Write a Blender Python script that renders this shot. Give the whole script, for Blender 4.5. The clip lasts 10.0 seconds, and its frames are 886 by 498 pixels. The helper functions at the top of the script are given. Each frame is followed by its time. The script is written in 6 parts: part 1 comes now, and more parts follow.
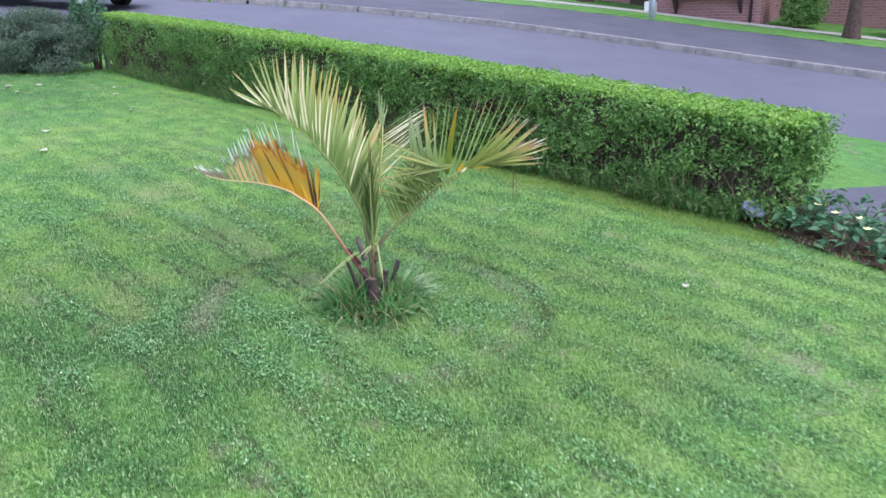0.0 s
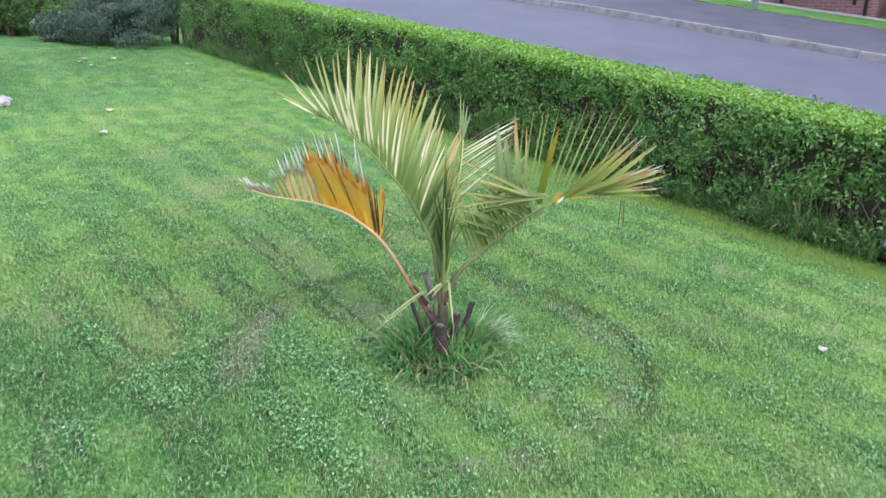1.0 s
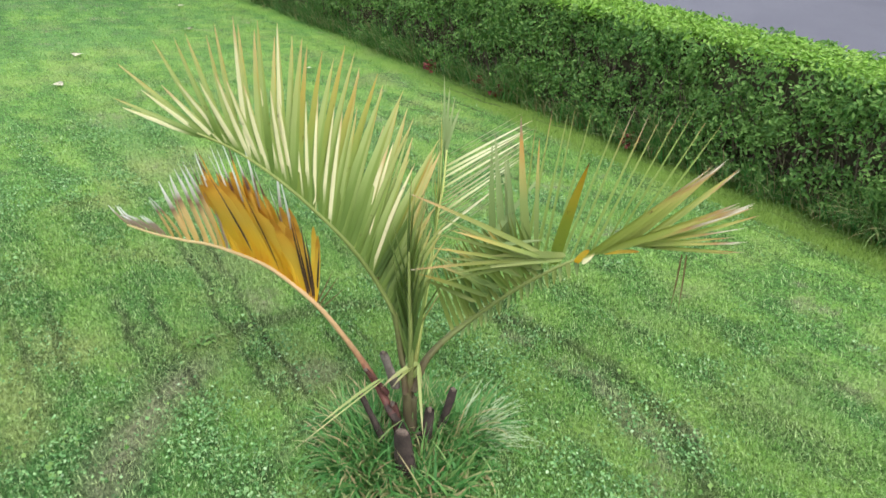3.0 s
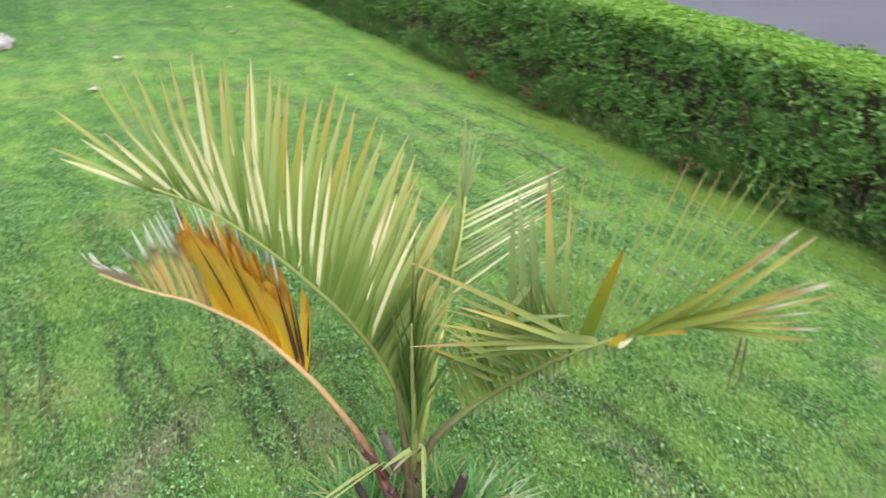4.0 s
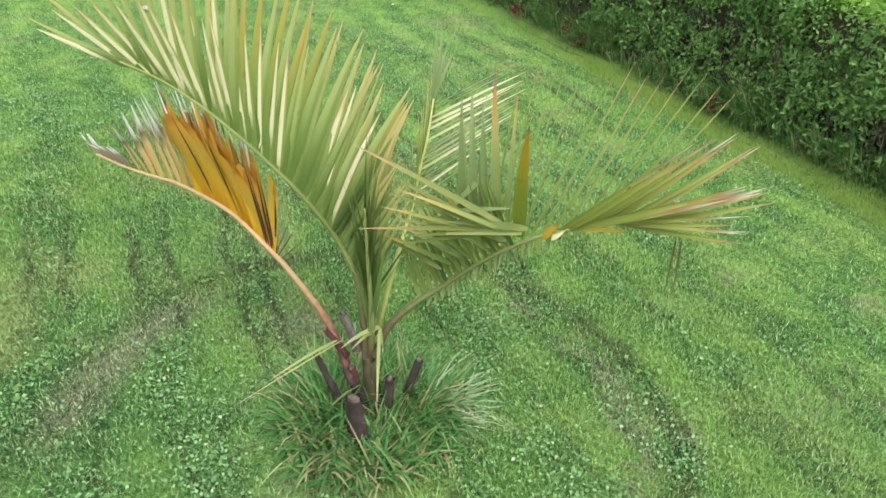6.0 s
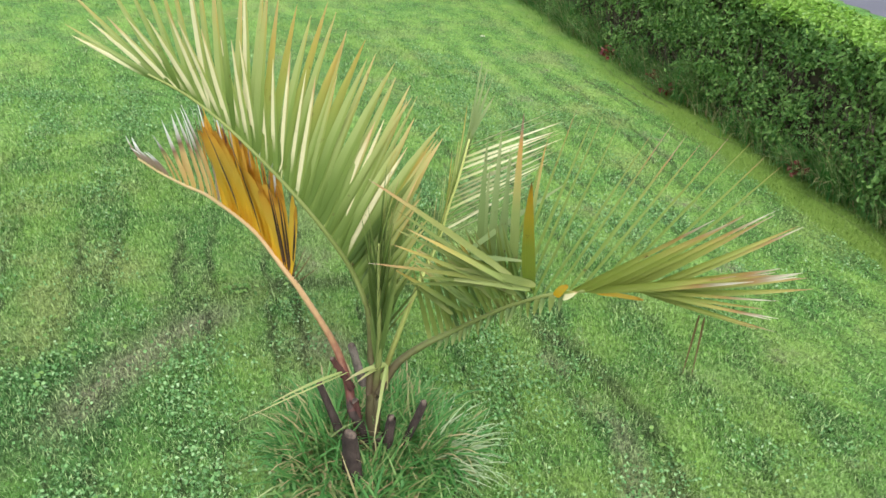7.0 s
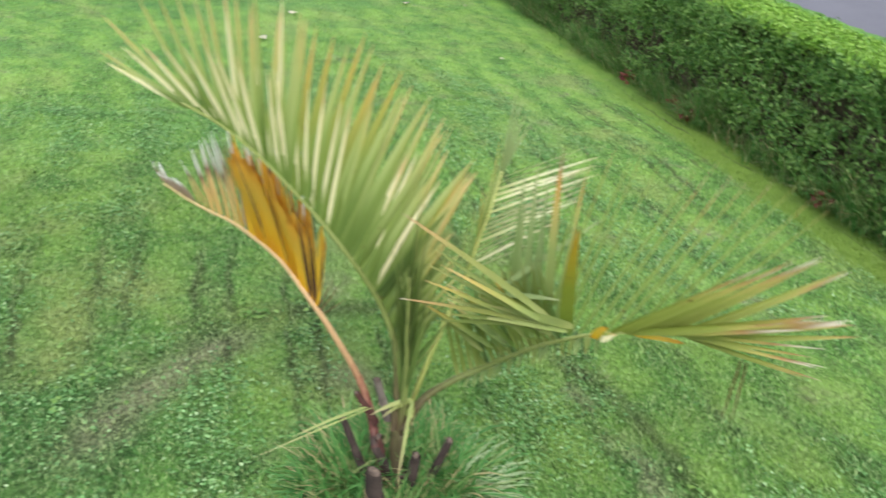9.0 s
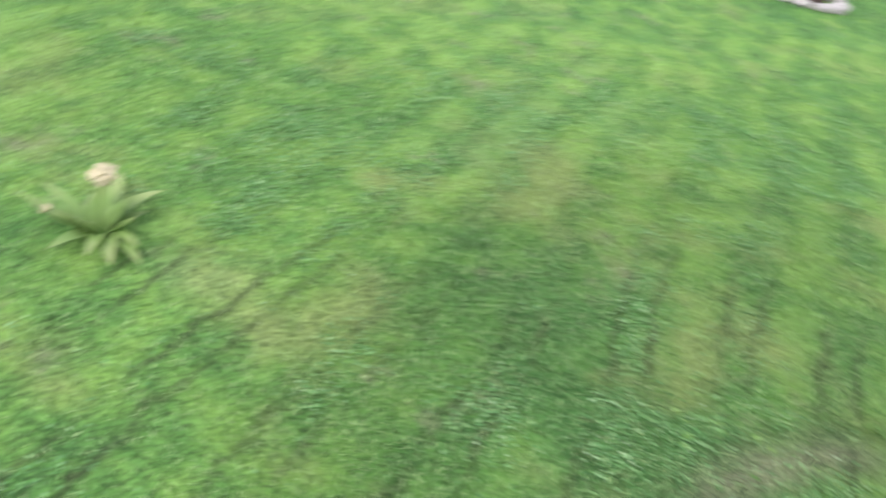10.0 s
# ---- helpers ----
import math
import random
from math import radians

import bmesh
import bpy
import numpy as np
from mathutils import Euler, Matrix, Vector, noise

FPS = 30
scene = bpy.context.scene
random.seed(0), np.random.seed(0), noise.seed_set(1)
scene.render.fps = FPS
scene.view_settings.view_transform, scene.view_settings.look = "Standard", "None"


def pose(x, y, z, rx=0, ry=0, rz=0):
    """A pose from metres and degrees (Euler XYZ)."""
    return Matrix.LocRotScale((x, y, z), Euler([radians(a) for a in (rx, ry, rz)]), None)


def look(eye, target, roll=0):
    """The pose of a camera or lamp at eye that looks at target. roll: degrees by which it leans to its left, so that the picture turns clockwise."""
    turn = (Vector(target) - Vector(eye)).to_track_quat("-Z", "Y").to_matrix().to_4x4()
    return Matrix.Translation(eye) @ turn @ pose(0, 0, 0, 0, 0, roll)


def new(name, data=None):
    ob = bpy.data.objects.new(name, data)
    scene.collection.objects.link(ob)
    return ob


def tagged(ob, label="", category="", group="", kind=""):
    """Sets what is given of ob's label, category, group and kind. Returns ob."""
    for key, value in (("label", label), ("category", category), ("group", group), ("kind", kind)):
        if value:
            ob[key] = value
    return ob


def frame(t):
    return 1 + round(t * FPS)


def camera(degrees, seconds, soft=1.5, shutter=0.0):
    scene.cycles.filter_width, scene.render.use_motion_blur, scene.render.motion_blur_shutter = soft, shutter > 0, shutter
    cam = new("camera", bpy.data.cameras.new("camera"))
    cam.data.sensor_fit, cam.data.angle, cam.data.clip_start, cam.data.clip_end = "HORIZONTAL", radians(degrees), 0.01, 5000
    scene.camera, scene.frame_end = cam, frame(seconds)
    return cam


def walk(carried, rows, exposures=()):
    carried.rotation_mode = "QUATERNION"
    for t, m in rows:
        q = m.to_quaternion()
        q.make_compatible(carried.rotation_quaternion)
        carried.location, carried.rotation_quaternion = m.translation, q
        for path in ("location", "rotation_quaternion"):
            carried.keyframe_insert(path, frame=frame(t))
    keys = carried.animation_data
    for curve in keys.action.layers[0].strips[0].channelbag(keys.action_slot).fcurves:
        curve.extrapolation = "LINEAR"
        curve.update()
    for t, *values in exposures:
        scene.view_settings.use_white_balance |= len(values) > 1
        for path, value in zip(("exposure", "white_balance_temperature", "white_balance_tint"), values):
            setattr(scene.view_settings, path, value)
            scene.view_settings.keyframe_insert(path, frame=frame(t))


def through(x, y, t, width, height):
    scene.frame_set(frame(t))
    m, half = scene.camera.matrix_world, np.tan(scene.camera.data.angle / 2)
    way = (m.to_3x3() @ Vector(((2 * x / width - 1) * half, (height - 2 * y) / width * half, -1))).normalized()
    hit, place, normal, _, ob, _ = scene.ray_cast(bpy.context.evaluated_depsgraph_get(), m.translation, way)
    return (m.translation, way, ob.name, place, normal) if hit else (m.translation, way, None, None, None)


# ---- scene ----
cam = camera(61.0, 10.0, soft=1.5, shutter=0.4)
PATH = [
    (0, (1.309, -3.319, 1.64), (0.847, -1.503, 0.939), -3.1),
    (0.2, (1.245, -3.179, 1.649), (0.761, -1.373, 0.940), -3.0),
    (0.5, (1.15, -2.968, 1.663), (0.567, -1.187, 0.964), -2.9),
    (1, (1.068, -2.649, 1.644), (0.436, -0.902, 0.905), -1.8),
    (1.5, (0.936, -2.351, 1.658), (0.369, -0.583, 0.912), -3.1),
    (2, (0.881, -2.078, 1.616), (0.377, -0.35, 0.744), -3.9),
    (2.5, (0.925, -1.77, 1.627), (0.292, -0.058, 0.811), -0.4),
    (2.7, (0.906, -1.664, 1.606), (0.219, -0.003, 0.73), -1.2),
    (3.8, (0.792, -1.236, 1.613), (0.102, 0.403, 0.698), -2.3),
    (4, (0.812, -1.17, 1.61), (-0.001, 0.421, 0.711), -1.7),
    (4.4, (0.892, -1.055, 1.585), (-0.041, 0.41, 0.594), -0.1),
    (4.5, (0.907, -1.05, 1.569), (-0.046, 0.391, 0.563), 0.1),
    (5, (0.96, -1.04, 1.568), (-0.025, 0.359, 0.532), -1.2),
    (5.5, (1.032, -1.178, 1.544), (0.067, 0.262, 0.546), -1.6),
    (5.7, (1.067, -1.214, 1.544), (0.155, 0.236, 0.513), -1.1),
    (6.8, (1.183, -1.08, 1.559), (0.141, 0.338, 0.609), 2.2),
    (7, (1.197, -1.052, 1.556), (0.088, 0.309, 0.597), 2.5),
    (7.5, (1.205, -1.031, 1.57), (0.077, 0.318, 0.617), 1.8),
    (8, (1.227, -1.016, 1.566), (0.114, 0.35, 0.619), 0.8),
    (8.5, (1.226, -0.986, 1.545), (0.156, 0.426, 0.619), 0.2),
    (9, (1.117, -1.043, 1.569), (-0.025, 0.317, 0.649), 3.3),
    (9.5, (0.855, -1.291, 1.595), (-0.552, -0.187, 0.699), 4.8),
    (9.8, (0.713, -1.457, 1.618), (-0.904, -0.8, 0.642), 6.1),
    (10, (0.591, -1.598, 1.658), (-1.056, -1.214, 0.591), 9.5),
]
walk(cam, [(t, look(eye, target, roll)) for t, eye, target, roll in PATH],
     [(0, 0.86, 5550, 21), (1.0, 0.86, 5650, 19), (1.5, 0.84, 6200, 9), (2.0, 0.84, 6450, 8), (9.0, 0.78, 6550, 8), (10, 0.82, 6250, 13)])

# ---- light ----
SUN_ELEV, SUN_TURN = radians(52), radians(125)
world = bpy.data.worlds.new("overcast_sky")
scene.world = world
world.use_nodes = True
wn = world.node_tree.nodes
sky = wn.new("ShaderNodeTexSky")
sky.sky_type, sky.sun_disc = "NISHITA", False
sky.sun_elevation, sky.sun_rotation = SUN_ELEV, SUN_TURN
sky.air_density, sky.dust_density, sky.ozone_density = 1.0, 4.0, 1.0
veil = wn.new("ShaderNodeMix")
veil.data_type = "RGBA"
veil.inputs["Factor"].default_value = 0.6
veil.inputs["B"].default_value = (9.0, 9.3, 9.8, 1)
world.node_tree.links.new(sky.outputs[0], veil.inputs["A"])
world.node_tree.links.new(veil.outputs["Result"], wn["Background"].inputs["Color"])
wn["Background"].inputs["Strength"].default_value = 0.12

sun = new("sun", bpy.data.lights.new("sun", "SUN"))
sun.data.energy, sun.data.angle, sun.data.color = 1.3, radians(25), (1.0, 0.96, 0.88)
sun.matrix_world = look((0, 0, 30), (0 - 30 * math.sin(SUN_TURN) / math.tan(SUN_ELEV), 0 - 30 * math.cos(SUN_TURN) / math.tan(SUN_ELEV), 0))

# ---- materials ----


class Nodes:
    """A small writer of node materials."""

    def __init__(self, name, rough=0.7, spec=0.3):
        self.mat = bpy.data.materials.new(name)
        self.mat.use_nodes = True
        self.tree = self.mat.node_tree
        self.bsdf = self.tree.nodes["Principled BSDF"]
        self.bsdf.inputs["Roughness"].default_value = rough
        self.bsdf.inputs["Specular IOR Level"].default_value = spec

    def add(self, kind, **values):
        node = self.tree.nodes.new(kind)
        for key, value in values.items():
            if key in node.inputs:
                self.put(node.inputs[key], value)
        return node

    def put(self, socket, value):
        if isinstance(value, bpy.types.NodeSocket):
            self.tree.links.new(value, socket)
        elif isinstance(value, tuple) and len(value) == 3 and socket.type == "RGBA":
            socket.default_value = (*value, 1)
        else:
            socket.default_value = value

    def math(self, op, a, b=0.0, c=0.0):
        node = self.tree.nodes.new("ShaderNodeMath")
        node.operation = op
        for socket, value in zip(node.inputs, (a, b, c)):
            self.put(socket, value)
        return node.outputs[0]

    def mix(self, fac, a, b, blend="MIX"):
        node = self.tree.nodes.new("ShaderNodeMix")
        node.data_type, node.blend_type = "RGBA", blend
        self.put(node.inputs["Factor"], fac)
        self.put(node.inputs["A"], a)
        self.put(node.inputs["B"], b)
        return node.outputs["Result"]

    def noise(self, scale, detail=3.0, vector=None, rough=0.55):
        node = self.add("ShaderNodeTexNoise", Scale=scale, Detail=detail, Roughness=rough)
        if vector is not None:
            self.put(node.inputs["Vector"], vector)
        return node.outputs["Fac"]

    def ramp(self, fac, *stops):
        node = self.tree.nodes.new("ShaderNodeValToRGB")
        self.put(node.inputs[0], fac)
        while len(node.color_ramp.elements) < len(stops):
            node.color_ramp.elements.new(0.5)
        for element, (place, colour) in zip(node.color_ramp.elements, stops):
            element.position = place
            element.color = (*colour, 1) if isinstance(colour, tuple) else (colour, colour, colour, 1)
        return node.outputs[0]

    def bump(self, height, strength=0.4, distance=0.01):
        node = self.add("ShaderNodeBump", Strength=strength, Distance=distance, Height=height)
        self.put(self.bsdf.inputs["Normal"], node.outputs[0])

    def colour(self, value):
        self.put(self.bsdf.inputs["Base Color"], value)
        return self.mat

    def position(self):
        return self.add("ShaderNodeNewGeometry").outputs["Position"]

    def random(self):
        return self.add("ShaderNodeObjectInfo").outputs["Random"]

    def island(self):
        return self.add("ShaderNodeNewGeometry").outputs["Random Per Island"]

    def through_light(self, amount, colour):
        """Light that passes through a thin leaf."""
        leaf = self.add("ShaderNodeBsdfTranslucent", Color=colour)
        both = self.add("ShaderNodeMixShader")
        self.put(both.inputs[0], amount)
        self.put(both.inputs[1], self.bsdf.outputs[0])
        self.put(both.inputs[2], leaf.outputs[0])
        self.put(self.tree.nodes["Material Output"].inputs[0], both.outputs[0])


HEDGE_N = (0.561, 0.828)      # plan normal of the hedge, towards the road
HEDGE_Q = 3.155
BAND = 0.34                   # width of a mown strip


def lawn_colour(n, fresh):
    """Mown lawn: strips along the hedge, a worn ring round the palm, clover, moss and bare patches."""
    p = n.position()
    xyz = n.add("ShaderNodeSeparateXYZ", Vector=p).outputs
    q = n.math("ADD", n.math("MULTIPLY", xyz[0], HEDGE_N[0]), n.math("MULTIPLY", xyz[1], HEDGE_N[1]))
    warp = n.math("ADD", n.math("MULTIPLY", n.math("SINE", n.math("ADD", n.math("MULTIPLY", xyz[0], 1.7), n.math("MULTIPLY", xyz[1], 1.1))), 0.05),
                  n.math("MULTIPLY", n.math("SINE", n.math("SUBTRACT", n.math("MULTIPLY", xyz[1], 2.9), xyz[0])), 0.03))
    ragged = n.noise(7.0, 4.0, p, 0.65)
    wobble = n.math("MULTIPLY", n.math("SUBTRACT", n.noise(3.0, 3.0, p, 0.6), 0.5), 0.10)
    strips = n.math("SINE", n.math("MULTIPLY", n.math("ADD", n.math("ADD", q, warp), wobble), 2 * math.pi / BAND))
    r = n.math("SQRT", n.math("ADD", n.math("POWER", n.math("SUBTRACT", xyz[0], 0.03), 2.0), n.math("POWER", n.math("SUBTRACT", xyz[1], 0.05), 2.0)))
    broad = n.noise(0.9, 3.0, p)
    patch = n.noise(5.0, 5.0, p, 0.65)
    fine = n.noise(60.0, 4.0, p, 0.75)
    # 1: smooth light grass, 0: dark strip with clover
    swing = n.math("MULTIPLY", strips, n.math("MULTIPLY", n.ramp(n.noise(0.9, 3.0, p), (0.38, 0.06), (0.62, 0.32)), n.math("MULTIPLY", n.math("LESS_THAN", q, HEDGE_Q + 0.2), n.ramp(n.math("MULTIPLY_ADD", xyz[0], 0.1, 0.6), (0.0, 0.4), (0.35, 1.0)))))
    band = n.ramp(n.math("ADD", n.math("ADD", 0.5, swing), n.math("ADD", n.math("MULTIPLY", n.math("SUBTRACT", patch, 0.5), 2.2), n.math("MULTIPLY", n.math("SUBTRACT", n.noise(1.7, 4.0, p, 0.6), 0.5), 1.1))), (0.12, 0.0), (0.88, 1.0))
    tone = n.math("ADD", n.math("ADD", n.math("MULTIPLY", n.math("SUBTRACT", band, 0.5), 0.155), 0.497), n.math("ADD", n.math("MULTIPLY", n.math("SUBTRACT", broad, 0.5), 0.30), n.math("MULTIPLY", n.math("SUBTRACT", patch, 0.5), 0.15)))
    dx, dy = n.math("DIVIDE", n.math("ADD", xyz[0], 0.85), 0.75), n.math("DIVIDE", n.math("ADD", xyz[1], 0.62), 0.62)
    dull = n.math("POWER", 2.718, n.math("MULTIPLY", n.math("ADD", n.math("MULTIPLY", dx, dx), n.math("MULTIPLY", dy, dy)), -1.0))
    tone = n.math("SUBTRACT", tone, n.math("MULTIPLY", n.math("MULTIPLY", dull, patch), 0.30))
    # The far left is darker: shade by hedge and conifer put into the tone.
    tone = n.math("SUBTRACT", tone, n.ramp(n.math("MULTIPLY_ADD", xyz[0], 0.1, 0.95), (0.0, 0.17), (0.50, 0.0)))
    c = n.ramp(tone, (0.34, (0.098, 0.250, 0.066)), (0.44, (0.158, 0.345, 0.080)), (0.54, (0.232, 0.420, 0.092)), (0.66, (0.288, 0.465, 0.120)))
    faded = n.math("MULTIPLY", n.ramp(n.noise(1.9, 4.0, p, 0.6), (0.50, 0.0), (0.64, 0.75)), n.ramp(n.math("MULTIPLY_ADD", xyz[0], 0.2, 0.6), (0.0, 0.5), (0.10, 1.0), (0.40, 1.0), (0.60, 0.35)))
    c = n.mix(faded, c, (0.335, 0.405, 0.150))
    # Deeper green beyond the hedge, with shade put into the colour to darken it.
    verge_shade = n.math("MULTIPLY", n.ramp(n.math("SUBTRACT", q, HEDGE_Q), (0.45, 0.0), (0.65, 1.0)), 0.7)
    c = n.mix(verge_shade, c, (0.125, 0.330, 0.062))
    bluish = n.ramp(n.noise(0.8, 4.0, p, 0.7), (0.50, 0.0), (0.66, 1.0))
    c = n.mix(n.math("MULTIPLY", bluish, 0.4), c, (0.100, 0.275, 0.105))
    # thin and bare places: scattered ones, and a worn ring beside the palm
    bare = n.ramp(n.noise(2.6, 6.0, p, 0.75), (0.58, 0.0), (0.70, 1.0))
    turn = n.math("ARCTAN2", n.math("SUBTRACT", 0.03, xyz[1]), n.math("SUBTRACT", 0.03, xyz[0]))
    arc = n.math("ABSOLUTE", n.math("ADD", n.math("SUBTRACT", r, 0.825), n.math("MULTIPLY", n.math("SUBTRACT", ragged, 0.5), 0.16)))
    worn = n.math("MULTIPLY", n.ramp(arc, (0.02, 1.0), (0.12, 0.0)), n.ramp(n.math("ABSOLUTE", n.math("SUBTRACT", turn, 0.22)), (0.30, 1.0), (0.62, 0.0)))
    worn = n.math("MULTIPLY", worn, n.ramp(n.noise(9.0, 5.0, p, 0.7), (0.32, 0.40), (0.48, 1.0)))
    dusty = n.math("MULTIPLY", n.ramp(n.math("ABSOLUTE", n.math("SUBTRACT", r, 0.80)), (0.03, 0.75), (0.09, 0.0)), n.math("MULTIPLY", n.ramp(n.noise(6.0, 4.0, p, 0.7), (0.46, 0.0), (0.58, 1.0)), n.math("GREATER_THAN", xyz[0], 0.1)))
    worn = n.math("MAXIMUM", worn, dusty)
    hole = n.math("SQRT", n.math("ADD", n.math("POWER", n.math("ADD", xyz[0], 0.40), 2.0), n.math("POWER", n.math("SUBTRACT", xyz[1], 0.32), 2.0)))
    hole = n.math("MULTIPLY", n.ramp(n.math("ADD", hole, n.math("MULTIPLY", n.math("SUBTRACT", ragged, 0.5), 0.2)), (0.05, 1.0), (0.14, 0.0)), 0.8)
    near_palm = n.math("MULTIPLY", n.ramp(r, (0.20, 0.8), (0.42, 0.0)), n.ramp(n.noise(7.0, 5.0, p, 0.7), (0.45, 0.0), (0.60, 1.0)))
    bare = n.math("MAXIMUM", n.math("MAXIMUM", bare, near_palm), n.math("MAXIMUM", hole, worn))
    c = n.mix(n.math("MULTIPLY", bare, 0.75 if fresh else 0.85), c, (0.33, 0.315, 0.215))
    # smooth moss along the hedge
    edge_q = n.math("ADD", q, n.math("MULTIPLY", n.math("SUBTRACT", patch, 0.5), 0.30))
    moss = n.math("MULTIPLY", n.ramp(n.math("SUBTRACT", edge_q, HEDGE_Q - 0.62), (0.10, 0.0), (0.24, 1.0)), n.math("MULTIPLY", n.math("LESS_THAN", q, HEDGE_Q + 0.6), n.math("LESS_THAN", xyz[0], 2.35)))
    c = n.mix(n.math("MULTIPLY", moss, n.ramp(n.math("MULTIPLY_ADD", xyz[0], 0.1, 0.5), (0.12, 0.25), (0.40, 0.95))), c, n.mix(patch, (0.130, 0.225, 0.038), (0.175, 0.280, 0.050)))
    # dashed groove round the palm, ruts along the strips
    broken = n.ramp(n.noise(1.6, 4.0, p, 0.6), (0.40, 0.0), (0.56, 1.0))
    angle = n.math("ARCTAN2", n.math("SUBTRACT", xyz[1], 0.03), n.math("SUBTRACT", xyz[0], 0.03))
    edge = n.math("ABSOLUTE", n.math("ADD", n.math("SUBTRACT", r, 0.93), n.math("MULTIPLY", n.math("SUBTRACT", ragged, 0.5), 0.16)))
    arcs = n.ramp(n.math("MULTIPLY_ADD", angle, 0.5 / math.pi, 0.5), (0.02, 0.30), (0.30, 0.35), (0.46, 0.25), (0.52, 0.85), (0.66, 0.75), (0.74, 0.9), (0.80, 0.2), (0.86, 0.8), (0.97, 0.9), (1.0, 0.3))
    groove = n.math("MULTIPLY", n.ramp(edge, (0.012, 1.0), (0.068, 0.0)), n.math("MULTIPLY", n.ramp(n.noise(3.1, 3.0, p, 0.6), (0.34, 0.25), (0.48, 1.0)), arcs))
    # worn rings round the ringed tree
    tr = n.math("SQRT", n.math("ADD", n.math("POWER", n.math("ADD", xyz[0], 6.40), 2.0), n.math("POWER", n.math("SUBTRACT", xyz[1], 3.17), 2.0)))
    tr = n.math("ADD", tr, n.math("MULTIPLY", n.math("SUBTRACT", ragged, 0.5), 0.25))
    round_tree = n.math("MAXIMUM", n.ramp(n.math("ABSOLUTE", n.math("SUBTRACT", tr, 1.45)), (0.02, 1.0), (0.08, 0.0)), n.ramp(n.math("ABSOLUTE", n.math("SUBTRACT", tr, 2.95)), (0.02, 1.0), (0.07, 0.0)))
    groove = n.math("MAXIMUM", groove, n.math("MULTIPLY", round_tree, n.ramp(n.noise(1.3, 3.0, p, 0.6), (0.42, 0.0), (0.60, 0.38))))
    rut = n.math("ABSOLUTE", n.math("ADD", n.math("ADD", strips, 0.5), n.math("MULTIPLY", n.math("SUBTRACT", ragged, 0.5), 1.6)))
    groove = n.math("MAXIMUM", groove, n.math("MULTIPLY", n.math("MULTIPLY", n.ramp(rut, (0.05, 1.0), (0.36, 0.0)), broken), n.ramp(n.math("MULTIPLY_ADD", xyz[0], 0.2, 0.5), (0.08, 0.20), (0.25, 0.90), (0.42, 0.85), (0.60, 0.42))))
    groove = n.math("MULTIPLY", groove, n.ramp(n.math("MULTIPLY_ADD", xyz[0], 0.1, 0.8), (0.25, 0.25), (0.52, 1.0)))
    c = n.mix(n.math("MULTIPLY", groove, 0.82 if fresh else 0.95), c, (0.070, 0.088, 0.040))
    calm = n.math("MAXIMUM", n.math("MULTIPLY", band, 0.38), n.math("MULTIPLY", moss, 0.8))
    return c, fine, calm


def lawn_material():
    n = Nodes("lawn_turf", 0.85, 0.15)
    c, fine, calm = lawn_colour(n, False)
    # Fine dark noise: the shade between grass blades, put into the turf's colour.
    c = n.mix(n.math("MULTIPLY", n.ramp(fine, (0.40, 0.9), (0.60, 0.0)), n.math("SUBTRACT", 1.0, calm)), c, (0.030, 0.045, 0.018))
    n.bump(fine, 0.6, 0.02)
    return n.colour(c)


def blade_material(name, contrast):
    n = Nodes(name, 0.55, 0.3)
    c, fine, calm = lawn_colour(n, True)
    i = n.island()
    plain = n.math("MULTIPLY", n.math("SUBTRACT", 1.0, calm), contrast)
    # Dark blades and flecks put the shade among the grass into its colour.
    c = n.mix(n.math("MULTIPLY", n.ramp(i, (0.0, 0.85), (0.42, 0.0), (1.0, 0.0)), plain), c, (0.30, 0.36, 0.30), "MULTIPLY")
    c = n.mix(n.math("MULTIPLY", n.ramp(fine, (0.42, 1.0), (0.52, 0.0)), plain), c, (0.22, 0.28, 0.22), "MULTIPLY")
    c = n.mix(n.math("MULTIPLY", n.ramp(i, (0.62, 0.0), (0.90, 0.60), (1.0, 0.95)), plain), c, (0.50, 0.66, 0.30))
    n.through_light(0.15, c)
    return n.colour(c)


def clover_material():
    n = Nodes("clover_leaf", 0.6, 0.4)
    # Palest stops: pale leaves, and glints of light put into the colour.
    c = n.ramp(n.island(), (0.0, (0.065, 0.175, 0.052)), (0.5, (0.13, 0.295, 0.09)), (0.84, (0.22, 0.40, 0.155)), (0.95, (0.27, 0.44, 0.20)), (1.0, (0.38, 0.52, 0.30)))
    return n.colour(c)


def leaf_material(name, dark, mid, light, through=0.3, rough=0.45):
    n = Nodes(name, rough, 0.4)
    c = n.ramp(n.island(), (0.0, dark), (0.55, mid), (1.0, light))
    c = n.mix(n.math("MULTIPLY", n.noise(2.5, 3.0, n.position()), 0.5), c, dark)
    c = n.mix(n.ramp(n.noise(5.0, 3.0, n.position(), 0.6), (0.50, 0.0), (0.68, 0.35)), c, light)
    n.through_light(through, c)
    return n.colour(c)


def tall_grass_material():
    n = Nodes("tall_grass", 0.5, 0.3)
    c = n.ramp(n.island(), (0.0, (0.06, 0.20, 0.05)), (0.5, (0.11, 0.30, 0.08)), (0.78, (0.20, 0.36, 0.11)), (0.90, (0.42, 0.40, 0.20)), (1.0, (0.46, 0.36, 0.20)))
    n.through_light(0.3, c)
    return n.colour(c)


